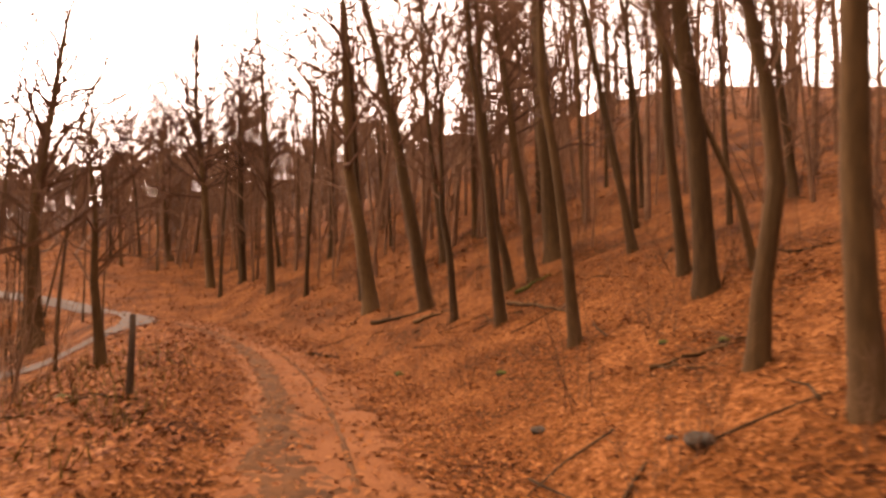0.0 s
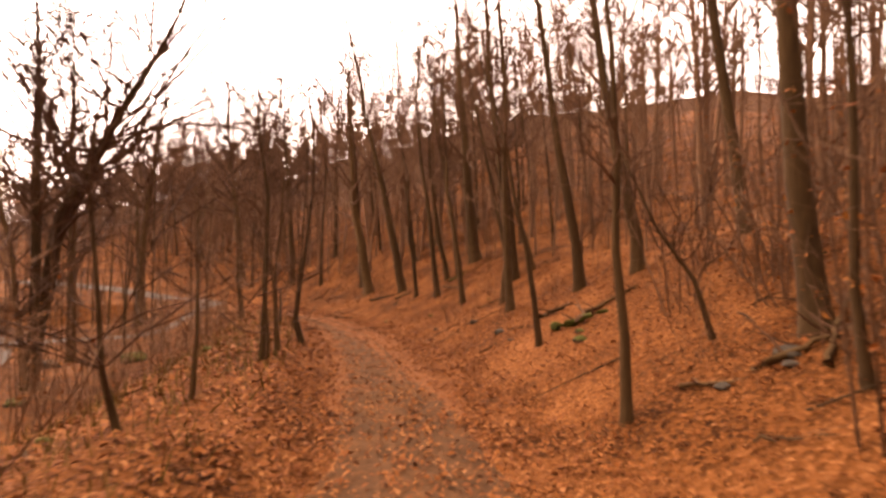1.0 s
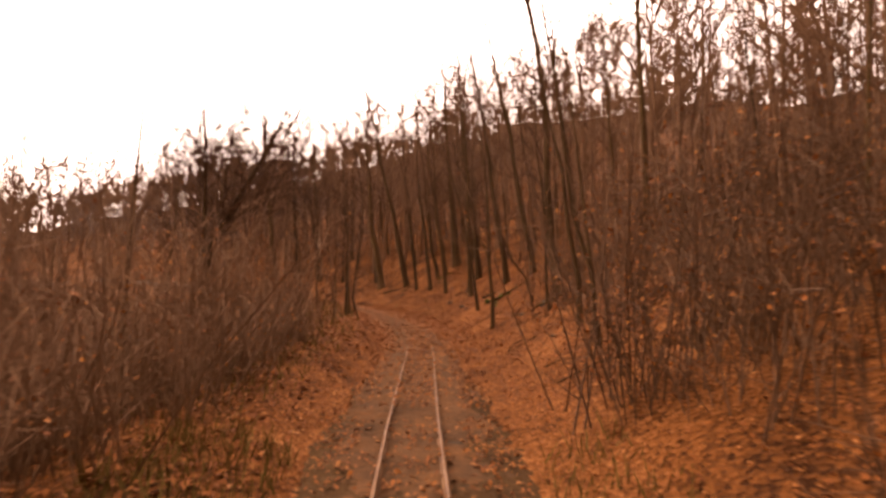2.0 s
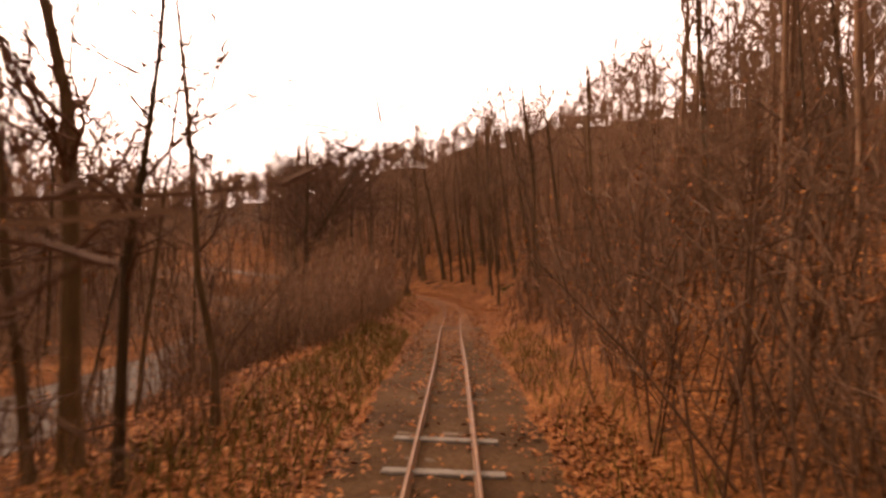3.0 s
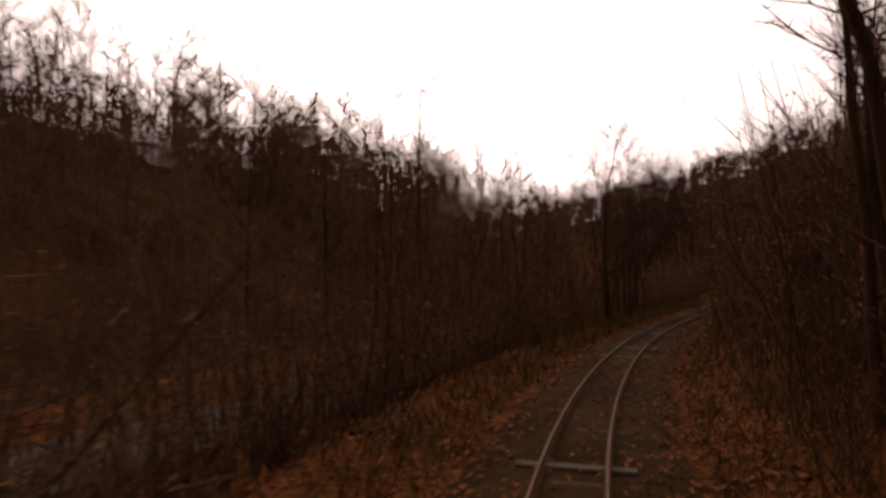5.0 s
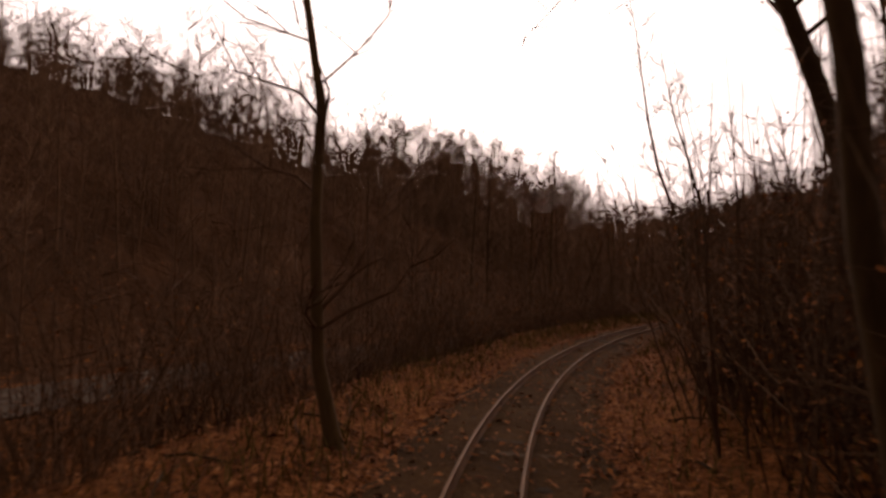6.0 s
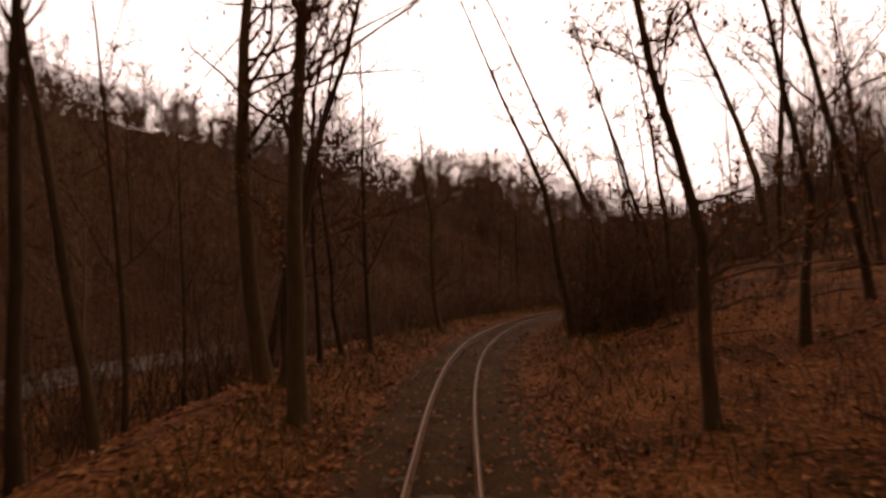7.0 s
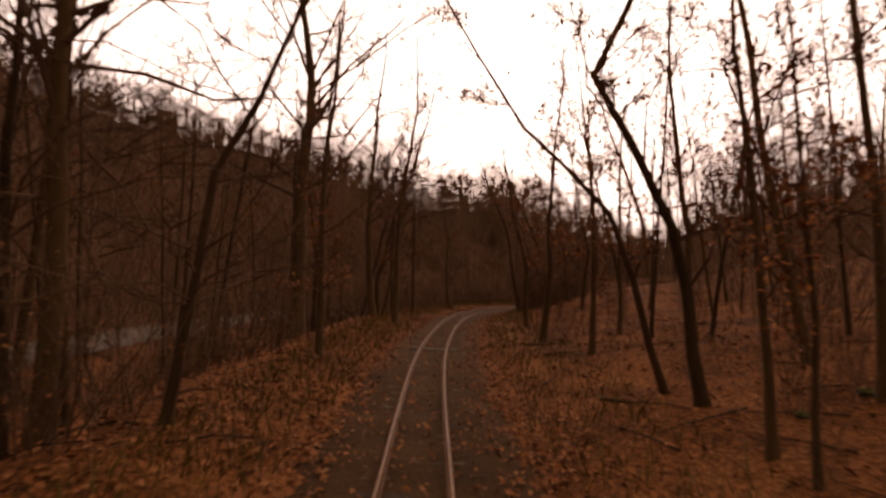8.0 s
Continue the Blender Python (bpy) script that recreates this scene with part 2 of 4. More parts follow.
# ---- track ----
def strip(name, s0, s1, ds, offsets, material, relief=0.0, curve=None, smooth=True, lift=None):
    """A band along the track: offsets are (u, z) across it."""
    verts, faces = [], []
    rows = np.arange(s0, s1 + 1e-6, ds)
    n = len(offsets)
    for i, s in enumerate(rows):
        for j, (u, z) in enumerate(offsets):
            x, y = (curve or along)(s, u)
            k = noise.noise(Vector((x * 5, y * 5, 3))) * relief + noise.noise(Vector((x * 1.1, y * 1.1, 9))) * relief * 0.6 if relief else 0
            verts.append((x, y, z + k + (lift(s) if lift else 0)))
            if i and j:
                a = i * n + j
                faces.append((a - n - 1, a - n, a, a - 1))
    return mesh(name, verts, faces, material, smooth)


bed = new("track_bed", strip("track_bed", -6, 150, 0.15, [(u, -0.15 - 0.16 * max(0, abs(u) - 0.95) ** 2) for u in np.linspace(-1.6, 1.6, 24)], M_BALLAST, 0.04))
tagged(bed, "dark crushed stone ballast bed littered with leaves", "track bed", kind="structure")

def worn(s, u):
    """The worn middle of the leaf-covered track: narrow at first, then as wide as the bed."""
    mid, half = np.interp(s, [-12, 8], [-0.5, 0.0]), np.interp(s, [-48, -12, 8, 26], [0.28, 0.45, 1.05, 1.25])
    edge = 0.22 * noise.noise(Vector((s * 0.7, u * 2, 1))) + 0.12 * noise.noise(Vector((s * 2.6, u * 3, 4)))
    return along(s, mid + u * (half + edge))


def ragged(s, u):
    """Across the leaf carpet, with an uneven edge."""
    edge = 0.3 * noise.noise(Vector((s * 0.6, u, 7))) + 0.22 * noise.noise(Vector((s * 2.3, u * 2, 8)))
    return along(s, u * (1 + edge * abs(u) / 2))


carpet = new("leaf_carpet", strip("leaf_carpet", -55, 16, 0.2, [(u, 0.058 - 0.018 * abs(u) ** 3) for u in np.linspace(-2.1, 2.1, 25)], M_PATH, 0.045, ragged, lift=lambda s: np.interp(s, [-55, -50, 2, 16], [-0.1, -0.01, -0.01, -0.26])))
tagged(carpet, "smooth trodden carpet of pale orange leaves over the track", "leaves", kind="structure")
rut = new("wheel_rut", strip("wheel_rut", -48, 27, 0.15, [(u, 0.06 - 0.05 * abs(u) ** 3) for u in np.linspace(-1, 1, 21)], M_RUT, 0.07, worn, lift=lambda s: np.interp(s, [-48, -40, 2, 12, 18, 27], [-0.06, 0, 0, -0.07, -0.13, -0.22])))
tagged(rut, "bare dark gravel showing through the leaves on the track", "track bed", kind="structure")
for side in (-0.4, 0.4):
    groove = new("rail_groove", strip("rail_groove", -45, 17, 0.15, [(side + u, 0.068 - 9 * u * u) for u in (-0.05, -0.025, 0, 0.025, 0.05)], M_RUT, 0.06, lift=lambda s: np.interp(s, [-45, 4, 17], [-0.005, 0, -0.14])))
    tagged(groove, "dark line of a buried rail showing through leaves", "track bed", kind="structure")

track = tagged(new("railway_track"), "narrow-gauge railway track with worn rails on the ballast", "railway track")
HEAD = [(-0.045, -0.14), (-0.045, -0.125), (-0.01, -0.11), (-0.01, -0.04), (-0.022, -0.03), (-0.022, -0.005), (-0.014, 0), (0.014, 0), (0.022, -0.005), (0.022, -0.03), (0.01, -0.04), (0.01, -0.11), (0.045, -0.125), (0.045, -0.14)]
for side in (-0.4, 0.4):
    part("rail", strip("rail", -20, 150, 0.5, [(side + u, z) for u, z in HEAD], M_RAIL), track)


def sleeper_mesh(name, material, top):
    bm = bmesh.new()
    bmesh.ops.create_cube(bm, size=1)
    bmesh.ops.scale(bm, vec=(1.5, 0.2, 0.14), verts=bm.verts)
    bmesh.ops.bevel(bm, geom=bm.edges[:], offset=0.015, segments=1, affect="EDGES")
    bmesh.ops.translate(bm, vec=(0, 0, top - 0.07), verts=bm.verts)
    me = bpy.data.meshes.new(name)
    bm.to_mesh(me)
    bm.free()
    me.materials.append(material)
    return me


pale, dark = sleeper_mesh("sleeper", M_CONCRETE, -0.10), sleeper_mesh("sleeper", M_WOOD, -0.155)
PALE = [39.9, 41.5, 42.6, 53.0, 55.0, 56.0, 60.5, 61.0, 61.5, 63.5, 75.2, 117.6]
rng = random.Random(4)
places = [(p, True) for p in PALE]
s = -4.0
while s < 146:
    if all(abs(s - p) > 0.42 for p in PALE):
        places.append((s, False))
    s += 0.7
for s, bright in places:
    x, y = along(s, 0)
    ob = part("sleeper", pale if bright else dark, track)
    ob.matrix_basis = pose(x, y, rng.uniform(-0.014, 0.004), 0, 0, math.degrees(np.interp(s, ARC, TURN)) + rng.uniform(-1.5, 1.5))


# ---- road in the valley ----
def valley(s, u):
    drift = np.interp(s, [-60, -40, -15, 14, 25, 56, 68, 80, 90, 98], [14, 7, 3.5, 0.5, -2.0, -1.9, -3.2, -0.5, 1.5, 2.8])
    return along(s, u - drift)


road = new("road", strip("road", -75, 150, 1.0, [(u, -1.25 - 0.03 * max(0, abs(u + 11.6) - 1.4)) for u in np.linspace(-13.3, -9.9, 9)], M_ROAD, 0.0, valley))
tagged(road, "pale grey asphalt road running along the valley floor", "road", kind="structure")

# a lane that leaves the road, climbs beside the track and bends back
LANE = [(-22, 20), (-16, 24), (-11.5, 27.5), (-9.2, 32), (-10.2, 37), (-12.3, 41.5), (-16.5, 45.5), (-22, 48.5), (-32, 52)]
steps = np.linspace(0, len(LANE) - 1, 70)
ease = [np.convolve(np.pad(np.interp(steps, range(len(LANE)), [p[k] for p in LANE]), 4, mode="edge"), np.ones(9) / 9, "valid") for k in (0, 1)]
way = np.stack([np.gradient(ease[0]), np.gradient(ease[1])], 1)
way /= np.linalg.norm(way, axis=1)[:, None]
lane_verts, lane_faces = [], []
for i, (x, y, d) in enumerate(zip(*ease, way)):
    for j, w in enumerate(np.linspace(-0.95, 0.95, 5)):
        px, py = x + d[1] * w, y - d[0] * w
        lane_verts.append((px, py, float(lie(np.array([px]), np.array([py]))[0]) + 0.07 - 0.02 * w * w))
        if i and j:
            a = i * 5 + j
            lane_faces.append((a - 6, a - 5, a, a - 1))
lane = new("lane", mesh("lane", lane_verts, lane_faces, M_ROAD, True))
tagged(lane, "narrow pale lane bending back beside the track", "road", kind="structure")


# ---- trees ----
def tube(verts, faces, path, radii, sides):
    """A tapered limb along a path of points."""
    base = len(verts)
    for i, (p, r) in enumerate(zip(path, radii)):
        d = (path[min(i + 1, len(path) - 1)] - path[max(i - 1, 0)]).normalized()
        a = d.orthogonal().normalized()
        b = d.cross(a)
        for k in range(sides):
            t = 2 * math.pi * k / sides
            verts.append(p + (a * math.cos(t) + b * math.sin(t)) * r)
        if i:
            o = base + (i - 1) * sides
            for k in range(sides):
                faces.append((o + k, o + (k + 1) % sides, o + sides + (k + 1) % sides, o + sides + k))


def spike(verts, tris, a, b, r):
    """A thin pointed twig from a to b."""
    d = (b - a).normalized()
    p = d.orthogonal().normalized() * r
    q = d.cross(p)
    o = len(verts)
    verts += [a + p, a - p * 0.5 + q * 0.87, a - p * 0.5 - q * 0.87, b]
    tris += [(o, o + 1, o + 3), (o + 1, o + 2, o + 3), (o + 2, o, o + 3)]


def wander(rng, start, way, length, steps, wobble, lift=0.0):
    path, d = [start], way.normalized()
    for _ in range(steps):
        d = (d + Vector((rng.uniform(-1, 1), rng.uniform(-1, 1), rng.uniform(-1, 1))) * wobble + Vector((0, 0, lift))).normalized()
        path.append(path[-1] + d * (length / steps))
    return path


def tree_meshes(seed, tall, radius, limbs, twigs, low=0.35, reach=0.24, fork=0, bushy=2, leafy=0):
    """Trunk and crown of a bare tree that stands at the origin."""
    rng = random.Random(seed)
    tv, tf, cv, cf, lv, lf = [], [], [], [], [], []
    trunk = wander(rng, Vector((0, 0, -0.3)), Vector((0, 0, 1)), tall + 0.3, 9, 0.055)
    rad = [radius * (1.45 if i == 0 else 1.0 - 0.9 * (i / 9) ** 1.1) for i in range(10)]
    foot = trunk[0] + (trunk[1] - trunk[0]) * 0.35
    tube(tv, tf, [trunk[0], foot] + trunk[1:], [radius * 1.7, radius * 1.12] + rad[1:], 8)
    starts = [(low + (0.97 - low) * ((i + rng.random()) / limbs), 0) for i in range(limbs)]
    for f in range(fork):
        p = trunk[4].lerp(trunk[5], rng.random())
        way = Vector((rng.uniform(-1, 1), rng.uniform(-1, 1), 2.2))
        path = wander(rng, p, way, tall * 0.5, 6, 0.1, 0.03)
        tube(tv, tf, path, [radius * 0.55 * (1 - i / 6.6) for i in range(7)], 6)
    for h, _ in starts:
        k = min(int(h * 9), 8)
        p = trunk[k].lerp(trunk[k + 1], h * 9 - k)
        turn = rng.uniform(0, 2 * math.pi)
        up = rng.uniform(0.5, 1.3)
        length = tall * reach * (1.25 - 0.75 * h) * rng.uniform(0.6, 1.25)
        path = wander(rng, p, Vector((math.cos(turn), math.sin(turn), up)), length, 4, 0.3, 0.1)
        r0 = max(rad[k] * 0.42, 0.014)
        tube(cv, cf, path, [r0 * (1 - i / 4.6) for i in range(5)], 4)
        for _t in range(twigs):
            g = rng.uniform(0.2, 1.0) * 4
            j = min(int(g), 3)
            q = path[j].lerp(path[j + 1], g - j)
            d = (path[j + 1] - path[j]).normalized() + Vector((rng.uniform(-1, 1), rng.uniform(-1, 1), rng.uniform(-0.4, 1))) * 0.9
            tp = wander(rng, q, d, length * rng.uniform(0.25, 0.55), 2, 0.25, 0.08)
            tube(cv, cf, tp, [0.014, 0.010, 0.006], 3)
            for _b in range(bushy):
                g2 = rng.random() * 2
                j2 = min(int(g2), 1)
                q2 = tp[j2].lerp(tp[j2 + 1], g2 - j2)
                d2 = (tp[j2 + 1] - tp[j2]).normalized() + Vector((rng.uniform(-1, 1), rng.uniform(-1, 1), rng.uniform(-0.5, 0.9))) * 0.9
                end = q2 + d2.normalized() * length * rng.uniform(0.1, 0.25)
                spike(cv, cf, q2, end, 0.009)
                for _l in range(leafy):
                    leaf(rng, lv, lf, q2.lerp(end, rng.random()) + Vector((rng.uniform(-.1, .1), rng.uniform(-.1, .1), -0.05)), 0.06)
    return mesh("trunk", tv, tf, M_BARK, True), mesh("crown", cv, cf, M_TWIG), (mesh("leaves", lv, lf, M_RUST_LEAF) if lv else None)


def leaf(rng, verts, faces, p, size, flat=False):
    """A small folded leaf of two triangles."""
    a = Vector((rng.uniform(-1, 1), rng.uniform(-1, 1), rng.uniform(-0.35, 0.35) if flat else rng.uniform(-1, 1))).normalized()
    b = a.cross(Vector((rng.uniform(-.3, .3), rng.uniform(-.3, .3), 1))).normalized()
    n = a.cross(b)
    w = size * rng.uniform(0.6, 1.3)
    o = len(verts)
    verts += [p - a * w, p + b * w * 0.55 + n * w * 0.25, p + a * w, p - b * w * 0.55 + n * w * 0.25]
    faces += [(o, o + 1, o + 2), (o, o + 2, o + 3)]


def tree_thing(name, meshes, label, group):
    root = new(name)
    tagged(root, label, "tree", group)
    for me, n in zip(meshes, ("trunk", "crown", "leaves")):
        if me:
            part(n, me, root)
    root.location = (0, 0, -400)
    return root


PATTERNS = [
    tree_thing("tree", tree_meshes(1, 16, 0.17, 13, 5, 0.38), "tall slender bare tree with grey-brown bark", "woodland trees"),
    tree_thing("tree", tree_meshes(2, 18, 0.21, 15, 5, 0.42, 0.22), "tall straight bare tree with upright limbs", "woodland trees"),
    tree_thing("tree", tree_meshes(3, 14, 0.14, 12, 5, 0.30), "thin bare tree with a wavering trunk", "woodland trees"),
    tree_thing("tree", tree_meshes(4, 17, 0.19, 14, 5, 0.35, 0.26, fork=1), "bare forked tree with a wide crown", "woodland trees"),
    tree_thing("tree", tree_meshes(5, 12, 0.10, 12, 4, 0.25, 0.26), "young bare tree with fine twigs", "woodland trees"),
    tree_thing("tree", tree_meshes(7, 13, 0.12, 13, 5, 0.28, 0.26, bushy=4, leafy=3), "slim tree with brown leaves still hanging in its crown", "woodland trees"),
    tree_thing("tree", tree_meshes(6, 19, 0.24, 15, 5, 0.45, 0.24, fork=1), "stout bare tree with heavy forked limbs", "woodland trees"),
]
TAKEN = []


def plant(x, y, kind, scale=1.0, lean=(0, 0), turn=0.0, thick=1.0):
    """Sets a copy of a tree on the ground; lean is the sideways run of its stem per metre of height."""
    m = Matrix.Translation((x, y, float(lie(np.array([x]), np.array([y]))[0]) - 0.05))
    axis = Vector((lean[0], lean[1], 1)).normalized()
    m = m @ Vector((0, 0, 1)).rotation_difference(axis).to_matrix().to_4x4() @ Matrix.Rotation(turn, 4, "Z") @ Matrix.Diagonal((scale * thick, scale * thick, scale, 1))
    TAKEN.append((x, y))
    return copy_thing(PATTERNS[kind], m)


def free(x, y, gap):
    return all((x - a) ** 2 + (y - b) ** 2 > gap * gap for a, b in TAKEN)


def scatter(seed, count, s0, s1, u0, u1, gap, kinds, lo=0.7, hi=1.1, lean=0.05, toward=0.0, thick=1.0):
    rng = random.Random(seed)
    for _ in range(count):
        for _try in range(8):
            s, u = rng.uniform(s0, s1), rng.uniform(u0, u1)
            x, y = along(s, u)
            s2, u2 = beside(x, y)
            if abs(u2[0]) > 3.0 and abs(u2[0]) > abs(u) - 2 and free(x, y, gap):
                a = np.interp(s, ARC, TURN)
                side = -toward if u > 0 else toward
                plant(x, y, rng.choice(kinds), rng.uniform(lo, hi), (side * math.cos(a) + rng.gauss(0, lean), side * math.sin(a) + rng.gauss(0, lean)), rng.uniform(0, 6.28), thick)
                break



def key_tree(x, y, r, *stem, tall=0, spread=1.0, leafy=0):
    """A bare tree of its own shape: its stem runs through the given offsets from its foot, then on to its top."""
    rng = random.Random(int(x * 37 + y * 91))
    rise = min(max(4 + r * 62, 4.5), 17) if stem[-1][2] > 1.9 else stem[-1][2] + 2.0
    rise = max(tall, stem[-1][2] + 0.6) if tall else rise
    s0, u0 = beside(x, y)
    low = 0.16 if r < 0.13 and (u0[0] < 0 or s0[0] > 80) else 0.33
    way = [Vector((0, 0, -0.3))] + [Vector(p) for p in stem]
    last = (way[-1] - way[-2]).normalized()
    while way[-1].z < rise:
        last = (last + Vector((rng.uniform(-.12, .12), rng.uniform(-.12, .12), 0.12))).normalized()
        way.append(way[-1] + last * 1.6)
    path = []
    for a, b in zip(way, way[1:]):
        steps = max(1, round((b - a).length / 1.3))
        path += [a.lerp(b, i / steps) + Vector((rng.gauss(0, .03), rng.gauss(0, .03), 0)) for i in range(steps)]
    path.append(way[-1])
    n = len(path) - 1
    rad = [max(r * (1 - 0.92 * (i / n) ** (1.15 if tall and r < 0.16 else 1.7 if tall else 1.05)), 0.008) for i in range(n + 1)]
    tv, tf, cv, cf, lv, lf = [], [], [], [], [], []
    tube(tv, tf, [path[0], path[0].lerp(path[1], 0.4)] + path[1:], [r * 1.6, r * 1.12] + rad[1:], 8)
    for _ in range(max(12, min(36 if spread < 2 else 80, int(n * 2.6 * spread)))):
        g = (low + (0.98 - low) * rng.random()) * n
        k = min(int(g), n - 1)
        turn, length = rng.uniform(0, 6.28), spread * (0.8 + 1.9 * r * 10) * rng.uniform(0.35, 1.0) * (1.25 - 0.7 * g / n)
        limb = wander(rng, path[k].lerp(path[k + 1], g - k), Vector((math.cos(turn), math.sin(turn), rng.uniform(0.3, 1.2))), length, 4, 0.5, 0.1)
        r0 = max(rad[k] * 0.35, 0.012)
        tube(cv, cf, limb, [r0 * (1 - i / 4.7) for i in range(5)], 4)
        for _t in range(5):
            h = rng.uniform(0.15, 1) * 4
            j = min(int(h), 3)
            d = (limb[j + 1] - limb[j]).normalized() + Vector((rng.uniform(-1, 1), rng.uniform(-1, 1), rng.uniform(-.4, .9))) * 0.9
            tw = wander(rng, limb[j].lerp(limb[j + 1], h - j), d, length * rng.uniform(0.25, 0.55), 2, 0.3, 0.06)
            tube(cv, cf, tw, [0.013, 0.009, 0.005], 3)
            for _b in range(3):
                q = tw[0].lerp(tw[2], rng.uniform(0.2, 1))
                spike(cv, cf, q, q + Vector((rng.uniform(-1, 1), rng.uniform(-1, 1), rng.uniform(-.4, 1))).normalized() * length * rng.uniform(.12, .28), 0.008)
                for _l in range(leafy):
                    leaf(rng, lv, lf, q + Vector((rng.gauss(0, .14), rng.gauss(0, .14), rng.gauss(0, .12))), 0.05)
    size = "stout" if r > 0.19 else "slim" if r > 0.085 else "thin young"
    tilt = Vector(stem[-1]).normalized()
    bearing = "leaning" if math.hypot(tilt.x, tilt.y) > 0.16 else "upright"
    root = tagged(new("tree"), f"{size} {bearing} tree with dark bark and some withered leaves" if leafy else f"{size} {bearing} bare tree with dark grey-brown bark", "tree", "trees beside the track")
    root.location = (x, y, float(lie(np.array([x]), np.array([y]))[0]))
    part("trunk", mesh("trunk", tv, tf, M_BARK, True), root)
    part("crown", mesh("crown", cv, cf, M_TWIG), root)
    if lv:
        part("leaves", mesh("leaves", lv, lf, M_RUST_LEAF), root, "withered brown leaves")
    TAKEN.append((x, y))


key_tree(4.7, 5.4, 0.15, (-0.2, -0.1, 2.1), (-0.3, -0.2, 3.6))
key_tree(4.9, 7.5, 0.13, (0.2, -0.2, 2.2), (-0.1, -0.2, 4.4))
key_tree(6.4, 11.1, 0.20, (-0.3, -0.1, 2.6), (-0.7, -0.2, 5.1))
key_tree(4.4, 12.2, 0.13, (-0.3, -0.1, 1.9), (-0.8, -0.2, 4.8))
key_tree(6.8, 21.1, 0.34, (-0.5, -0.2, 4.1), (-0.8, -0.4, 8.3))
key_tree(3.9, 16.4, 0.15, (-0.5, -0.2, 3.9), (-1.1, -0.3, 8.1))
key_tree(5.0, 19.8, 0.15, (-0.7, -0.1, 3.1), (-1.1, -0.2, 6.2))
key_tree(5.6, 19.3, 0.17, (-0.6, -0.1, 3.3), (-1.3, -0.3, 7.3))
key_tree(3.3, 19.6, 0.12, (-0.4, -0.1, 3.1), (-0.7, -0.3, 6.5), spread=1.5)
key_tree(3.0, 23.4, 0.26, (-1.3, -0.2, 5.8), (-2.5, -0.3, 10.5), spread=1.5)
key_tree(1.2, 28.1, 0.33, (-1.1, -0.2, 5.8), (-1.6, -0.5, 12.8), spread=1.5)
key_tree(6.9, 12.8, 0.13, (-0.4, -0.1, 2.7), (-0.7, -0.2, 5.5))
key_tree(9.4, 20.8, 0.13, (-0.2, -0.2, 3.4), (-0.5, -0.4, 7.1))
key_tree(9.7, 26.1, 0.13, (-0.4, -0.2, 3.8), (-0.6, -0.3, 7.2))
key_tree(6.3, 32.4, 0.15, (-0.2, -0.2, 3.7), (-0.5, -0.4, 8.7))
key_tree(-4.6, 44.4, 0.25, (-0.3, -0.2, 4.3), (-0.6, -0.5, 9.8), tall=17.8, spread=2.0)
key_tree(-7.5, 52.1, 0.25, (-0.3, -0.3, 5.1), (-0.5, -0.6, 10.6), tall=18.6, spread=2.0)
key_tree(-10.2, 54.5, 0.34, (-0.6, -0.3, 5.7), (-1.5, -0.6, 13.6), tall=21.6, spread=2.0)
key_tree(-16.3, 66.3, 0.34, (-0.6, -0.2, 4.2), (-1.0, -0.4, 9.5), spread=1.5)
key_tree(-5.4, 16.5, 0.14, (-0.2, -0.1, 1.9), (-0.4, -0.2, 4.8), tall=6.0, spread=1.5)
key_tree(-15.0, 36.4, 0.31, (-0.3, -0.2, 4.2), (-0.5, -0.4, 8.4), tall=9.6, spread=1.5)
key_tree(7.2, 10.9, 0.07, (-0.4, -0.0, 1.2), (-0.9, -0.0, 2.4))
key_tree(5.1, -8.5, 0.19, (-0.3, -0.0, 1.9), (-0.5, -0.1, 4.5))
key_tree(3.7, -0.9, 0.08, (-0.4, -0.1, 2.3), (-0.7, -0.1, 3.6), (-0.9, -0.1, 4.7))
key_tree(2.7, -7.8, 0.08, (-0.0, -0.0, 1.2), (-0.2, -0.1, 3.5))
key_tree(-11.2, 8.0, 0.28, (1.0, -0.4, 5.6), (3.4, -1.0, 9.8), tall=12.8, spread=2.0)
key_tree(-12.1, 14.3, 0.21, (-0.0, -0.3, 5.7), (-0.1, -0.5, 11.7), tall=14.7, spread=2.0)
key_tree(-14.7, 34.2, 0.28, (0.3, -0.4, 6.8), (1.5, -1.0, 15.6), tall=18.6, spread=2.0)
key_tree(-2.0, 3.4, 0.07, (-0.3, 0.0, 0.8), (-0.0, -0.1, 2.9))
key_tree(-2.8, -1.1, 0.06, (0.1, -0.1, 1.5), (0.1, -0.2, 3.6))
key_tree(-3.4, -5.7, 0.04, (0.1, -0.1, 1.0), (0.1, -0.1, 2.3), tall=3.5)
key_tree(4.7, -6.7, 0.05, (-0.4, 0.0, 0.9), (-0.9, 0.1, 1.7))
key_tree(4.1, -10.4, 0.06, (-0.1, -0.0, 1.0), (-0.2, -0.1, 2.6))
key_tree(-3.8, -7.9, 0.05, (-0.1, -0.0, 0.7), (-0.2, -0.1, 1.7), tall=4.7, spread=2.0)
key_tree(2.9, -17.5, 0.06, (-0.1, -0.0, 1.3), (-0.3, -0.1, 2.9))
key_tree(2.2, -19.5, 0.06, (-0.2, -0.0, 1.5), (-0.6, -0.0, 2.8))
key_tree(3.3, -15.5, 0.08, (-0.1, -0.0, 1.2), (-0.4, -0.0, 2.6))
key_tree(6.1, 2.7, 0.17, (-0.5, -0.1, 2.9), (-1.0, -0.2, 5.2))
key_tree(7.0, 0.7, 0.19, (-0.4, -0.1, 2.1), (-0.9, -0.1, 4.0))
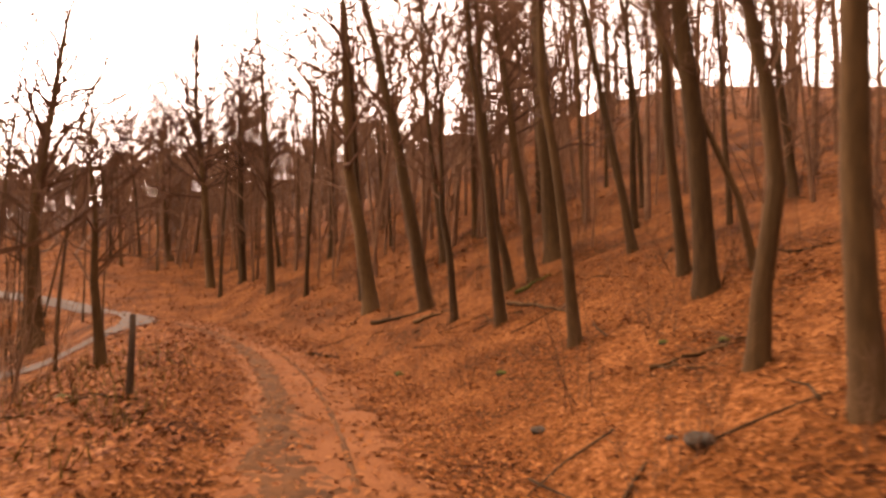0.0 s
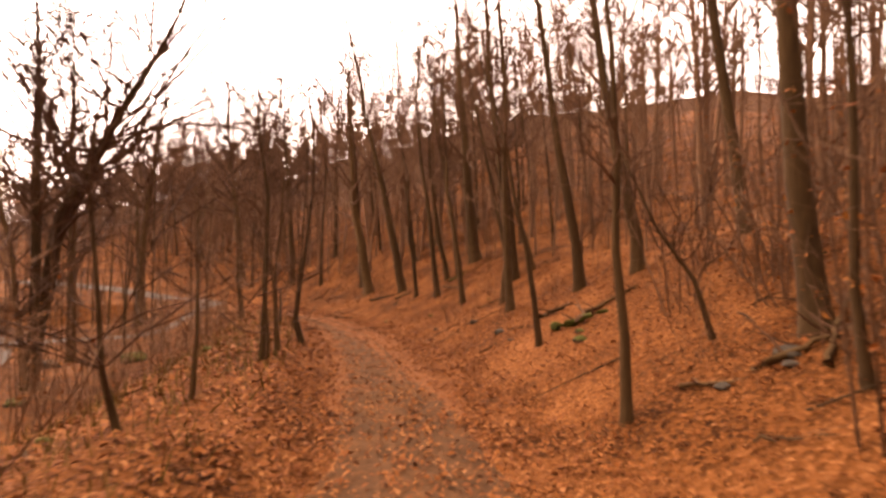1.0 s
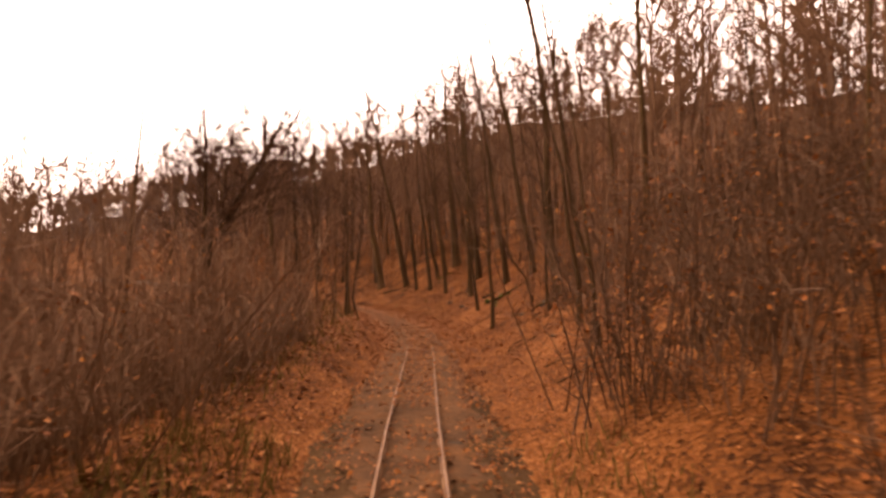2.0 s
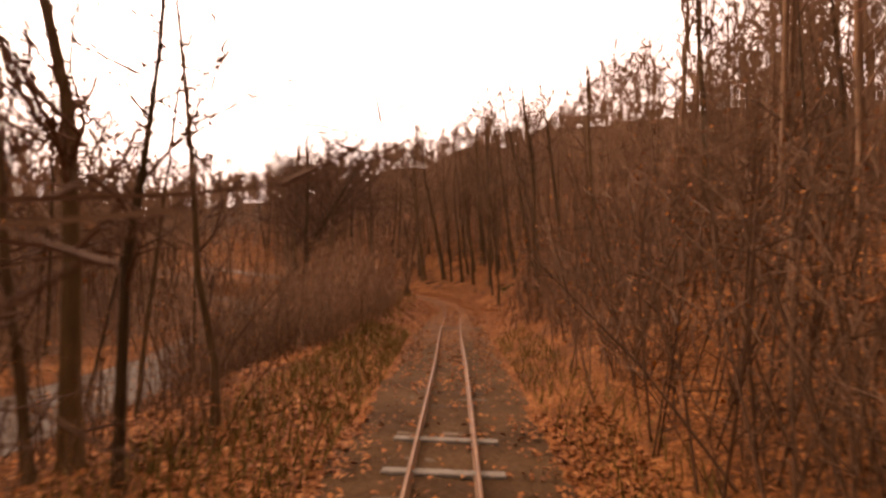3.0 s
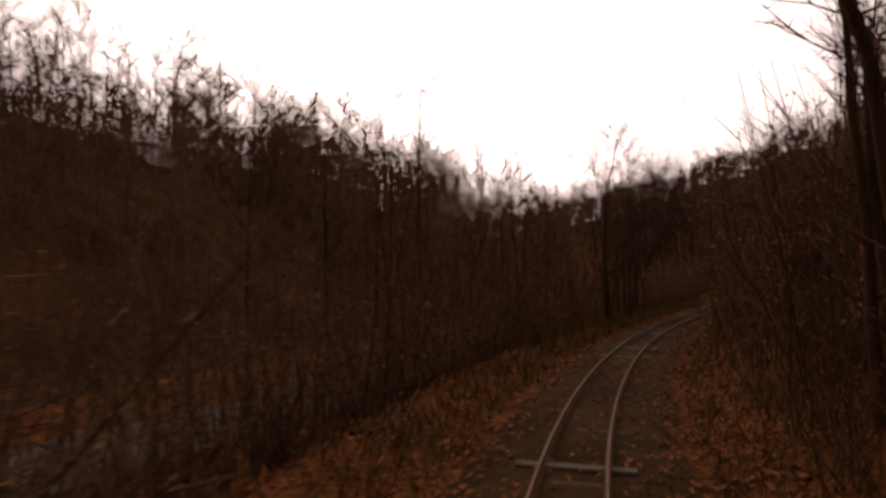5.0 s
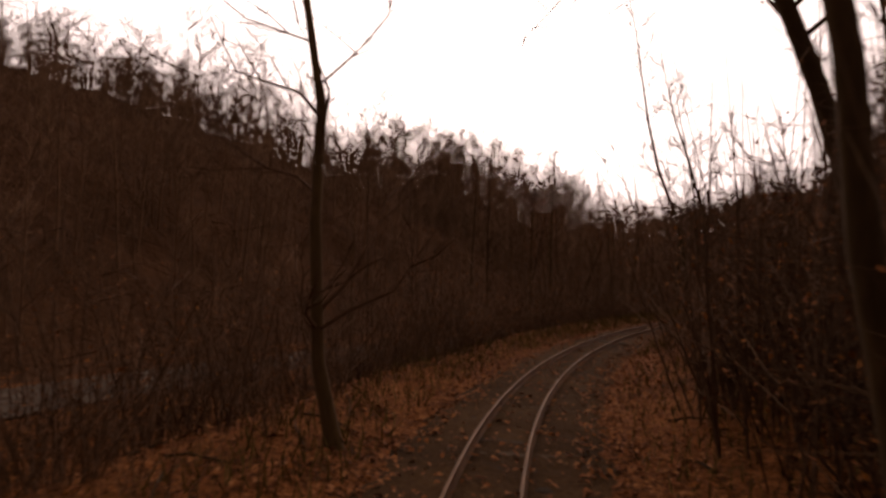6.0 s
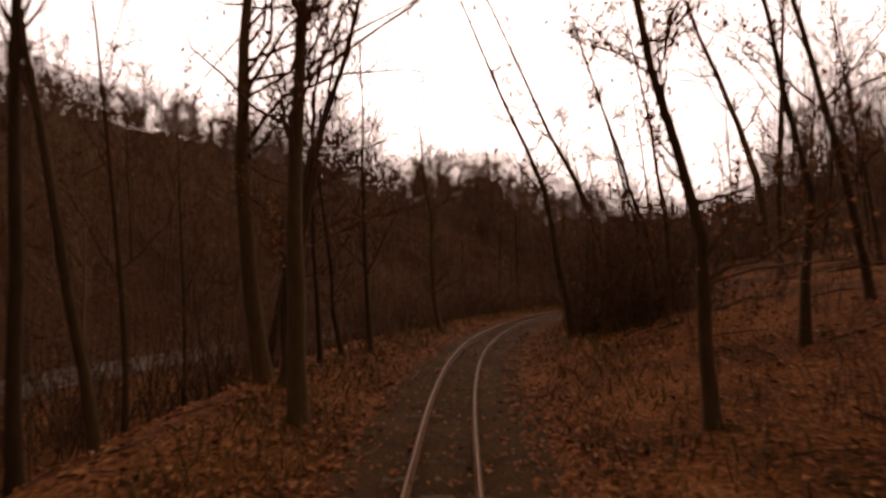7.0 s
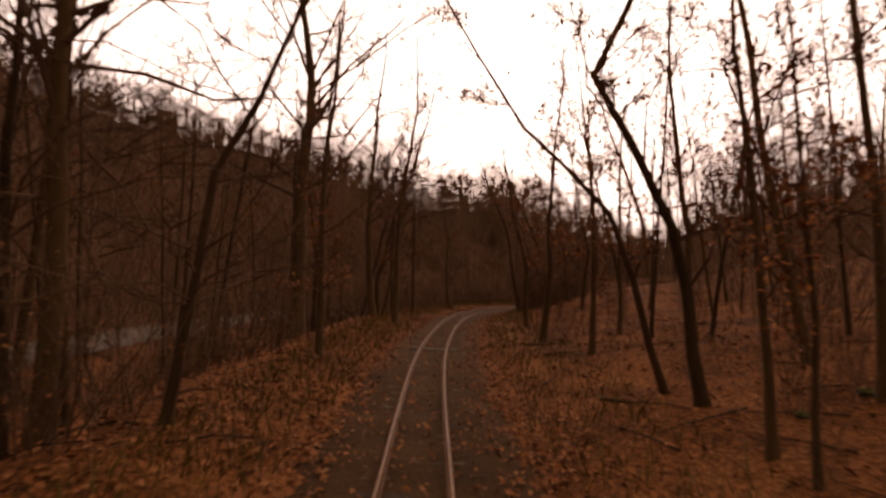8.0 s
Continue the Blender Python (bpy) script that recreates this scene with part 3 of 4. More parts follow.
key_tree(-2.6, -1.0, 0.04, (-0.2, -0.1, 1.7), (-0.1, -0.2, 4.0), tall=5.2, spread=1.5)
key_tree(-1.9, 2.7, 0.05, (-0.3, 0.0, 0.8), (-0.2, -0.1, 2.7), (-0.1, -0.2, 4.3), tall=5.5)
key_tree(-2.5, 0.3, 0.05, (-0.1, -0.1, 2.0), (0.1, -0.3, 4.6), tall=5.8, spread=1.5)
key_tree(-2.5, -0.4, 0.03, (-0.1, -0.0, 1.2), (-0.2, -0.2, 3.3), tall=4.5, spread=1.5)
key_tree(-8.6, -41.9, 0.13, (-0.0, -0.1, 2.1), (-0.2, -0.1, 3.8), tall=8, spread=1.25)
key_tree(-7.9, -42.5, 0.06, (-0.0, -0.1, 2.1), (0.2, -0.2, 4.1), tall=8, spread=1.25)
key_tree(-7.5, -40.1, 0.06, (-0.3, -0.0, 2.0), (-0.6, -0.1, 4.6), tall=8, spread=1.25)
key_tree(-8.9, -42.1, 0.06, (-0.2, -0.0, 1.2), (-0.4, -0.1, 3.2), tall=8, spread=1.25)
key_tree(-8.6, -50.0, 0.11, (-0.2, -0.1, 2.3), (-0.2, -0.2, 4.5), tall=8, spread=1.25)
key_tree(-8.5, -47.2, 0.06, (-0.0, -0.1, 2.9), (0.0, -0.2, 5.7), tall=8, spread=1.25)
key_tree(-8.0, -46.9, 0.07, (0.1, -0.1, 2.5), (0.2, -0.2, 5.4), tall=8, spread=1.25)
key_tree(-8.8, -47.3, 0.05, (-0.2, -0.0, 1.1), (-0.4, -0.1, 2.5), tall=8, spread=1.25)
key_tree(-8.7, -49.9, 0.05, (-0.3, 0.0, 2.2), (-0.9, 0.1, 5.5), tall=8.5)
key_tree(-8.5, -50.2, 0.05, (0.2, 0.0, 2.2), (0.8, 0.1, 5.5), tall=8.5)
key_tree(-8.7, -50.3, 0.035, (-0.1, -0.1, 2.0), (-0.3, -0.4, 5.0), tall=7.5)
key_tree(-8.1, -46.7, 0.04, (-0.2, 0.0, 2.2), (-0.6, 0.1, 5.5), tall=8)
key_tree(-7.9, -47.1, 0.04, (0.2, 0.0, 2.2), (0.5, 0.1, 5.5), tall=8)
key_tree(-0.5, -46.4, 0.10, (-0.2, -0.0, 1.4), (-0.4, -0.1, 3.2), tall=4.5)
key_tree(-2.2, -50.9, 0.08, (0.0, -0.1, 1.5), (0.1, -0.1, 3.1), tall=4)
key_tree(-2.1, -47.5, 0.06, (-0.0, -0.0, 1.2), (-0.1, -0.1, 2.6), tall=4)
key_tree(-23.5, -51.0, 0.11, (0.0, -0.4, 8.0), (0.1, -0.6, 12.2))
key_tree(-19.1, -48.5, 0.12, (0.1, -0.4, 8.2), (0.2, -0.6, 13.9), (0.5, -0.6, 14.0), (-0.6, -0.8, 15.4))
key_tree(-20.7, -48.7, 0.09, (0.0, -0.4, 8.2), (0.5, -0.6, 14.6))
key_tree(-10.5, 6.7, 0.18, (-0.0, -0.2, 5.2), (0.0, -0.5, 11.6), tall=14.6, spread=2.0)
key_tree(-10.7, 6.7, 0.12, (-0.5, -0.1, 4.3), (-1.5, -0.2, 8.7), tall=11.7, spread=2.0)
key_tree(-10.7, -59.2, 0.06, (-0.1, -0.1, 1.6), (-0.1, -0.2, 3.2))
key_tree(-2.8, -74.3, 0.08, (-0.2, -0.2, 2.3), (-0.4, -0.3, 4.6))
key_tree(-2.8, -76.0, 0.10, (-0.5, -0.4, 3.7), (-1.1, -0.7, 5.5))
key_tree(-2.5, -74.0, 0.10, (-0.4, -0.3, 4.0), (-0.9, -0.6, 5.9))
key_tree(-1.4, -103.5, 0.14, (-0.1, -0.1, 2.0), (0.2, -0.0, 2.8), spread=1.5)
key_tree(-3.9, -102.2, 0.12, (0.8, 0.3, 3.9), (1.3, 0.5, 6.3), spread=1.5)
key_tree(-0.9, -102.9, 0.06, (-0.1, -0.1, 1.4), (-0.1, -0.2, 2.7), spread=1.5)
key_tree(-1.5, -100.4, 0.08, (-0.0, -0.2, 2.9), (0.0, -0.3, 5.3), spread=1.5)
key_tree(-1.4, -101.6, 0.07, (-0.2, -0.2, 1.1), (-0.2, -0.3, 2.4), spread=1.5)
key_tree(-4.1, -93.1, 0.10, (-0.2, -0.2, 1.1), (-0.3, -0.3, 2.9))
key_tree(2.2, -90.5, 0.15, (-0.9, -0.7, 3.8), (-2.5, -2.0, 7.8), leafy=4)
key_tree(3.9, -92.5, 0.09, (-0.3, -0.4, 3.0), (-1.2, -1.1, 7.0), leafy=4)
key_tree(4.6, -93.3, 0.10, (-0.4, -0.4, 2.6), (-1.4, -1.2, 6.3), leafy=4)
key_tree(5.5, -94.9, 0.09, (-0.2, -0.3, 2.7), (-0.5, -0.6, 5.5), leafy=4)
key_tree(6.3, -83.7, 0.19, (-0.4, -0.4, 3.5), (-1.7, -1.5, 7.9), leafy=4)
key_tree(3.4, -107.7, 0.16, (-0.0, -0.1, 3.0), (0.2, -0.1, 6.3), leafy=4)
key_tree(0.1, -105.6, 0.20, (-0.3, -0.4, 4.4), (-0.2, -0.4, 7.0), spread=1.5)
key_tree(1.3, -106.2, 0.07, (0.6, 0.3, 4.2), (0.9, 0.4, 5.7), leafy=4)
key_tree(9.0, -105.8, 0.10, (-0.1, -0.1, 2.4), (-0.5, -0.6, 4.6), leafy=4)
key_tree(2.1, -94.5, 0.13, (-0.7, -0.7, 4.8), (-1.7, -1.5, 7.5))
key_tree(9.6, -101.7, 0.09, (0.1, -0.0, 2.6), (-0.4, -0.5, 5.7), leafy=4)
key_tree(3.4, -113.4, 0.34, (0.0, -0.2, 4.8), (0.3, -0.2, 8.4), spread=1.5)
key_tree(12.7, -111.3, 0.11, (0.1, -0.0, 1.4), (0.1, -0.1, 3.4), leafy=4)
key_tree(15.7, -114.3, 0.08, (0.0, -0.1, 1.5), (-0.0, -0.2, 3.1), leafy=4)
key_tree(15.0, -110.8, 0.08, (-0.0, -0.1, 2.0), (-0.1, -0.3, 4.6), leafy=4)
key_tree(13.3, -108.9, 0.09, (-0.0, -0.1, 2.2), (-0.1, -0.3, 4.9), leafy=4)
key_tree(15.3, -104.8, 0.16, (-0.1, -0.2, 2.9), (-0.6, -0.8, 6.8), leafy=4)
key_tree(10.3, -118.7, 0.10, (-0.0, -0.1, 2.2), (0.0, -0.2, 4.9), leafy=4)
key_tree(12.0, -125.9, 0.20, (0.1, -0.1, 3.9), (0.1, -0.2, 6.0), spread=2.1)
key_tree(11.2, -126.1, 0.13, (-0.1, -0.2, 3.3), (0.1, -0.3, 6.3), spread=2.1)
key_tree(14.6, -125.5, 0.08, (0.5, 0.2, 3.4), (1.3, 0.7, 5.4), spread=1.5)
key_tree(19.8, -119.0, 0.12, (-0.5, -0.5, 2.9), (-1.6, -1.4, 5.3), (-1.2, -1.2, 6.3), leafy=4)
key_tree(18.9, -118.2, 0.08, (-0.9, -0.8, 3.2), (-2.2, -1.8, 4.7), leafy=4)
key_tree(21.9, -122.5, 0.05, (-0.1, -0.1, 1.7), (-0.2, -0.3, 3.2), leafy=4)
key_tree(21.3, -121.5, 0.07, (-0.2, -0.2, 2.4), (-0.5, -0.6, 5.0), leafy=4)
key_tree(20.9, -116.0, 0.12, (-0.6, -0.6, 2.8), (-1.1, -1.1, 5.9), leafy=4)
key_tree(22.3, -118.7, 0.10, (-0.2, -0.3, 2.9), (-0.6, -0.7, 5.7), leafy=4)
key_tree(11.2, -125.2, 0.08, (-0.0, -0.1, 1.3), (-0.1, -0.2, 3.0), spread=2.1)

TAKEN.extend(zip(ease[0], ease[1]))
scatter(11, 24, -60, 40, 8, 17, 1.8, [0, 1, 2, 3, 4], 0.7, 1.0, 0.04, 0.09, 0.75)
scatter(19, 14, -75, -26, 4.5, 14, 2.2, [3, 3, 0, 6], 0.85, 1.1, 0.06, 0.06, 0.75)
scatter(52, 18, 40, 68, 7.5, 17, 1.8, [0, 2, 3, 4, 5], 0.65, 1.0, 0.06, 0.06, 0.7)
scatter(53, 12, 12, 46, 8, 19, 1.8, [0, 2, 3, 4], 0.75, 1.05, 0.05, 0.04, 0.7)
scatter(54, 9, 24, 46, -20, -14.6, 1.6, [5], 0.8, 1.05, 0.07, 0.0, 0.8)
scatter(17, 19, 84, 140, 6, 17, 1.6, [5, 5, 5, 4], 0.6, 0.95, 0.08, 0.05, 0.8)
scatter(14, 15, -60, -13, -13, -6, 1.5, [4, 4, 2], 0.6, 0.95, 0.06, 0.0, 0.7)
scatter(18, 6, 10, 45, -9.5, -5, 1.8, [2, 4, 4], 0.5, 0.8, 0.08, 0.0, 0.7)
scatter(15, 5, 60, 96, -9.5, -5, 2.0, [2, 4], 0.45, 0.7, 0.08, 0.0, 0.7)
scatter(38, 13, 112, 135, 5.5, 14, 1.4, [5, 5, 4], 0.6, 0.9, 0.08, 0.04, 0.7)
scatter(37, 6, 120, 136, -10, -5.5, 1.3, [2, 4, 3], 0.6, 0.8, 0.1, 0.03, 0.7)
scatter(35, 6, 116, 138, -11, -6.8, 1.3, [2, 4, 4], 0.55, 0.95, 0.1, 0.03, 0.75)
scatter(55, 17, -46, -12, -13, -4.6, 1.1, [4, 2, 4], 0.45, 0.8, 0.06, 0.0, 0.6)
scatter(58, 8, 106, 127, 9, 20, 1.2, [5, 4, 5, 0], 0.6, 0.85, 0.07, 0.03, 0.7)
scatter(59, 7, 106, 131, -12, -9.4, 1.3, [3, 5, 5], 0.8, 1.0, 0.07, 0.0, 0.7)
scatter(57, 6, 102, 126, -9.4, -5.4, 1.4, [5, 3], 0.65, 0.9, 0.07, 0.0, 0.7)
scatter(16, 8, -60, 150, -25, -17, 2.4, [0, 1, 2, 3], 0.6, 0.85, 0.05, 0.0, 0.8)
for p in PATTERNS:
    for o in (*p.children_recursive, p):
        bpy.data.objects.remove(o)


# ---- the woods behind, thickets and fallen leaves ----
def aside(rng, low=-0.3, high=1.0):
    return Vector((rng.uniform(-1, 1), rng.uniform(-1, 1), rng.uniform(low, high))).normalized()


def template(seed, kind, twig=0.012, limbs=16, low=0.5, twigs=6):
    """A light plant for the joined woods: points, four-cornered faces, twigs, and leaves apart."""
    rng = random.Random(seed)
    v, f, tr, lv, lf = [], [], [], [], []
    if kind == "tree":
        tall = rng.uniform(8, 11)
        stem = wander(rng, Vector((0, 0, -0.3)), Vector((rng.gauss(0, .05), rng.gauss(0, .05), 1)), tall, 5, 0.06)
        r = rng.uniform(0.04, 0.085)
        tube(v, f, stem, [r * (1.2 - i / 4.6) for i in range(6)], 4)
        for _ in range(limbs):
            g = rng.uniform(low, 4.95)
            k = int(g)
            p = stem[k].lerp(stem[k + 1], g - k)
            a = rng.uniform(0, 6.28)
            limb = wander(rng, p, Vector((math.cos(a), math.sin(a), rng.uniform(.4, 1.6))), rng.uniform(1.3, 2.8) * (1.3 - g / 7), 2, 0.25, 0.12)
            tube(v, f, limb, [max(0.026, twig * 1.4), max(0.018, twig * 1.2), twig * 0.7], 3)
            for _t in range(twigs):
                q = limb[0].lerp(limb[2], rng.uniform(.2, 1))
                spike(v, tr, q, q + (aside(rng) + (limb[2] - limb[1]).normalized() * 0.6) * rng.uniform(.5, 1.2), twig)
    elif kind == "canopy":
        tall = rng.uniform(5.0, 7.5)
        stem = wander(rng, Vector((0, 0, -0.3)), Vector((rng.gauss(0, .06), rng.gauss(0, .06), 1)), tall, 3, 0.08)
        tube(v, f, stem, [0.09, 0.075, 0.05, 0.02], 3)
        for _ in range(limbs):
            g = rng.uniform(0.3, 2.95)
            k = int(g)
            a = rng.uniform(0, 6.28)
            limb = wander(rng, stem[k].lerp(stem[k + 1], g - k), Vector((math.cos(a), math.sin(a), rng.uniform(.2, 1.3))), rng.uniform(1.2, 2.3), 1, 0.3, 0.1)
            tube(v, f, limb, [twig * 1.2, twig * 0.6], 3)
            for _t in range(twigs):
                q = limb[0].lerp(limb[1], rng.uniform(.2, 1))
                spike(v, tr, q, q + aside(rng, -.4) * rng.uniform(.6, 1.4), twig)
    else:
        for _ in range(7):
            a = rng.uniform(0, 6.28)
            p = Vector((math.cos(a), math.sin(a), 0)) * rng.uniform(0, 0.6)
            tall = rng.uniform(1.2, 4.2)
            stem = wander(rng, p - Vector((0, 0, .2)), Vector((rng.gauss(0, .22), rng.gauss(0, .22), 1)), tall, 2, 0.2)
            tube(v, f, stem, [0.015, 0.011, 0.004], 3)
            for _t in range(7):
                g = rng.uniform(.3, 1.98)
                k = int(g)
                q = stem[k].lerp(stem[k + 1], g - k)
                end = q + aside(rng, -.2, 1.2) * rng.uniform(.3, 1.1)
                spike(v, tr, q, end, 0.008)
                for _l in range(2):
                    leaf(rng, lv, lf, q.lerp(end, rng.random()) + Vector((rng.uniform(-.1, .1), rng.uniform(-.1, .1), -.04)), 0.03)
    lq = [tuple(range(i, i + 4)) for i in range(0, len(lv), 4)]
    return (np.array([tuple(p) for p in v]), np.array(f), np.array(tr)), (np.array([tuple(p) for p in lv]).reshape(-1, 3), np.array(lq, int).reshape(-1, 4))


def big_mesh(name, verts, quads, material, tris=None):
    me = bpy.data.meshes.new(name)
    corners = np.ascontiguousarray(quads, np.int32).ravel()
    starts = np.arange(0, quads.size, 4, dtype=np.int32)
    if tris is not None:
        starts = np.concatenate([starts, quads.size + np.arange(0, tris.size, 3, dtype=np.int32)])
        corners = np.concatenate([corners, np.ascontiguousarray(tris, np.int32).ravel()])
    me.vertices.add(len(verts))
    me.vertices.foreach_set("co", np.ascontiguousarray(verts, np.float32).ravel())
    me.loops.add(len(corners))
    me.loops.foreach_set("vertex_index", corners)
    me.polygons.add(len(starts))
    me.polygons.foreach_set("loop_start", starts)
    me.materials.append(material)
    me.update(calc_edges=True)
    me.validate()
    return me


def sown(rng, n, s0, s1, u0, u1, keep=2.6):
    """Plan places strewn over a stretch beside the track."""
    s, u = rng.uniform(s0, s1, n), rng.uniform(u0, u1, n)
    x, y = along(s, u)
    _, real = beside(x, y)
    ok = (np.abs(real) > keep) & (np.abs(real) > np.abs(u) * 0.8 - 1)
    return np.stack([x[ok], y[ok]], 1)


def with_size(places, size):
    """Marks places with a size of their own."""
    return np.concatenate([places, np.full((len(places), 1), size)], 1)


def grove(name, label, category, kinds, places, lo, hi, seed, material, leaves=None):
    rng = np.random.default_rng(seed)
    z = lie(places[:, 0], places[:, 1])
    vs, fs, ts, lvs, lfs, n, ln = [], [], [], [], [], 0, 0
    sizes = places[:, 2] if places.shape[1] > 2 else np.ones(len(places))
    for (x, y), h, size in zip(places[:, :2], z, sizes):
        (v, f, t), (lv, lf) = kinds[rng.integers(len(kinds))]
        a, k = rng.uniform(0, 6.28), rng.uniform(lo, hi) * size
        c, s = math.cos(a) * k, math.sin(a) * k
        turn = np.array([[c, s, 0], [-s, c, 0], [0, 0, k]])
        vs.append(v @ turn + (x, y, h))
        fs.append(f + n)
        ts.append(t + n)
        n += len(v)
        if leaves and len(lv) and rng.random() < leaves:
            lvs.append(lv @ turn + (x, y, h))
            lfs.append(lf + ln)
            ln += len(lv)
    tagged(new(name, big_mesh(name, np.concatenate(vs), np.concatenate(fs), material, np.concatenate(ts))), label, category, kind="stuff")
    if lvs:
        tagged(new("withered_leaves", big_mesh("withered_leaves", np.concatenate(lvs), np.concatenate(lfs), M_RUST_LEAF)), "rust-brown withered leaves still hanging in the thicket", "leaves", kind="stuff")


def crest(rng, n, yaw0, yaw1, near, far):
    """Plan places on the far mountain, near and far in parts of the way to its crest."""
    yaw, k = np.radians(rng.uniform(yaw0, yaw1, n)), rng.uniform(near, far, n)
    dist = np.interp(np.degrees(yaw), [-30, -16, -10, 0, 12], [330, 300, 255, 200, 190]) * k
    return np.stack([-5.0 - np.sin(yaw) * dist, -40.0 + np.cos(yaw) * dist], 1)


WOODS = [template(i, "tree", 0.012) for i in range(8)]
MID_WOODS = [template(50 + i, "tree", 0.016, 16) for i in range(6)]
HIGH_WOODS = [template(30 + i, "tree", 0.02, 15, 1.6) for i in range(6)]
FAR_WOODS = [template(20 + i, "tree", 0.022, 17) for i in range(6)]
CANOPY = [template(70 + i, "canopy", 0.032, 14, twigs=6) for i in range(6)]
MOUNTAIN = [template(90 + i, "canopy", 0.09, 12, twigs=4) for i in range(5)]
BRUSH = [template(40 + i, "brush") for i in range(8)]
rng = np.random.default_rng(3)
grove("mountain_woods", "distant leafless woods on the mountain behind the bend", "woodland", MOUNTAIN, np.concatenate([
    with_size(crest(rng, 400, -42, 32, 0.94, 1.02), 1.0), with_size(crest(rng, 220, -20, 30, 0.6, 0.95), 1.0)]), 1.0, 1.5, 26, M_HAZED_TWIGS)
grove("hill_woods", "dense tall bare woodland on the steep hillside", "woodland", MID_WOODS, np.concatenate([with_size(sown(rng, 270, -120, -26, 7, 36), 1), with_size(sown(rng, 45, -75, -28, 5, 24), 1.2)]), 1.35, 1.8, 5, M_WOODS)
grove("hilltop_woods", "open bare woodland towards the top of the hill", "woodland", HIGH_WOODS, np.concatenate([sown(rng, 110, -30, 14, 10, 42), sown(rng, 70, -5, 38, 15, 34)]), 1.3, 1.7, 25, M_WOODS)
grove("slope_woods", "bare young woodland on the lower slope", "woodland", WOODS, np.concatenate([
    with_size(sown(rng, 60, 15, 58, 11, 34), 1), with_size(sown(rng, 55, 40, 66, 8, 20), 1.4), with_size(sown(rng, 28, 46, 62, 8, 15), 1.7), with_size(sown(rng, 110, 18, 52, 8.5, 26), 1.9), with_size(sown(rng, 18, 62, 98, 14, 34), 1), with_size(sown(rng, 10, 98, 150, 22, 45), 1), with_size(sown(rng, 130, -24, 26, 8.5, 22), 1)]), 0.6, 0.95, 15, M_WOODS)
grove("valley_woods", "dense bare woodland across the valley", "woodland", MID_WOODS, np.concatenate([
    sown(rng, 150, -130, 5, -45, -14), sown(rng, 80, 0, 22, -36, -17), sown(rng, 250, -40, 45, -70, -28)]), 1.0, 1.4, 6, M_WOODS)
grove("far_slope_woods", "dense bare woodland on the slope beyond the road", "woodland", FAR_WOODS, np.concatenate([with_size(sown(rng, 130, 84, 140, -38, -17), 0.9), with_size(sown(rng, 200, 55, 165, -50, -18), 0.8), with_size(sown(rng, 100, 5, 60, -58, -36), 1.2), with_size(sown(rng, 40, 10, 60, -36, -19), 0.75)]), 0.7, 1.0, 16, M_WOODS)
grove("valley_edge_woods", "tall bare trees between the road and the far slope", "woodland", WOODS, np.concatenate([
    sown(rng, 60, 22, 42, -34, -24), sown(rng, 25, 24, 42, -24, -17), sown(rng, 14, 26, 48, -24, -15), sown(rng, 60, 56, 86, -32, -17)]), 0.75, 1.05, 19, M_WOODS)
grove("ridge_woods", "close-set leafless trees on the far side of the valley", "woodland", CANOPY, np.concatenate([
    with_size(sown(rng, 430, 48, 172, -64, -32), 0.72), with_size(sown(rng, 320, 48, 172, -66, -46), 0.72), with_size(sown(rng, 160, 56, 135, -58, -42), 0.95), with_size(sown(rng, 90, 5, 172, -74, -60), 0.75), with_size(sown(rng, 110, 0, 44, -60, -36), 1.3)]), 0.9, 1.25, 18, M_WOODS)
grove("hill_thicket", "tangled undergrowth with withered leaves on the bank", "thicket", BRUSH, np.concatenate([
    sown(rng, 50, -50, 12, 8, 20), sown(rng, 22, 2, 10, 5.5, 12), sown(rng, 140, 9, 24, 4.2, 14), sown(rng, 480, 22, 74, 2.9, 12), sown(rng, 110, 58, 80, 4.4, 9.5), sown(rng, 80, 63, 80, 3.6, 7), sown(rng, 55, 89, 100, 3.0, 5.0), sown(rng, 105, 85, 100, 3.4, 6.6), sown(rng, 45, 56, 70, 3.4, 7), sown(rng, 130, 15, 76, 11, 26)]), 0.7, 1.5, 7, M_SCRUB, 0.75)
grove("crest_scrub", "leafless scrub along the top of the valley slope", "thicket", BRUSH, np.concatenate([sown(rng, 330, 40, 172, -66, -42), sown(rng, 150, -5, 60, -62, -34), sown(rng, 420, 30, 160, -46, -18), sown(rng, 120, 92, 145, 9, 30)]), 1.0, 1.8, 27, M_WOODS)
grove("low_thicket", "low scrub on the gentle bank", "thicket", BRUSH, np.concatenate([
    sown(rng, 180, 104, 142, 3.8, 18), sown(rng, 150, 76, 107, 3.0, 16), sown(rng, 130, 40, 80, 2.45, 4.2), sown(rng, 90, -40, 14, 3, 14), sown(rng, 100, 62, 98, -4.4, -2.2), sown(rng, 80, 71, 84, 2.4, 6), sown(rng, 60, 36, 50, -6, -2.6)]), 0.3, 0.62, 17, M_SCRUB, 0.5)
grove("valley_thicket", "tangled leafless undergrowth along the valley side of the track", "thicket", BRUSH, np.concatenate([
    sown(rng, 45, -22, 8, -10, -4.8), sown(rng, 300, 11, 30, -8.6, -3.2)]), 0.6, 1.3, 8, M_WOODS, 0.4)
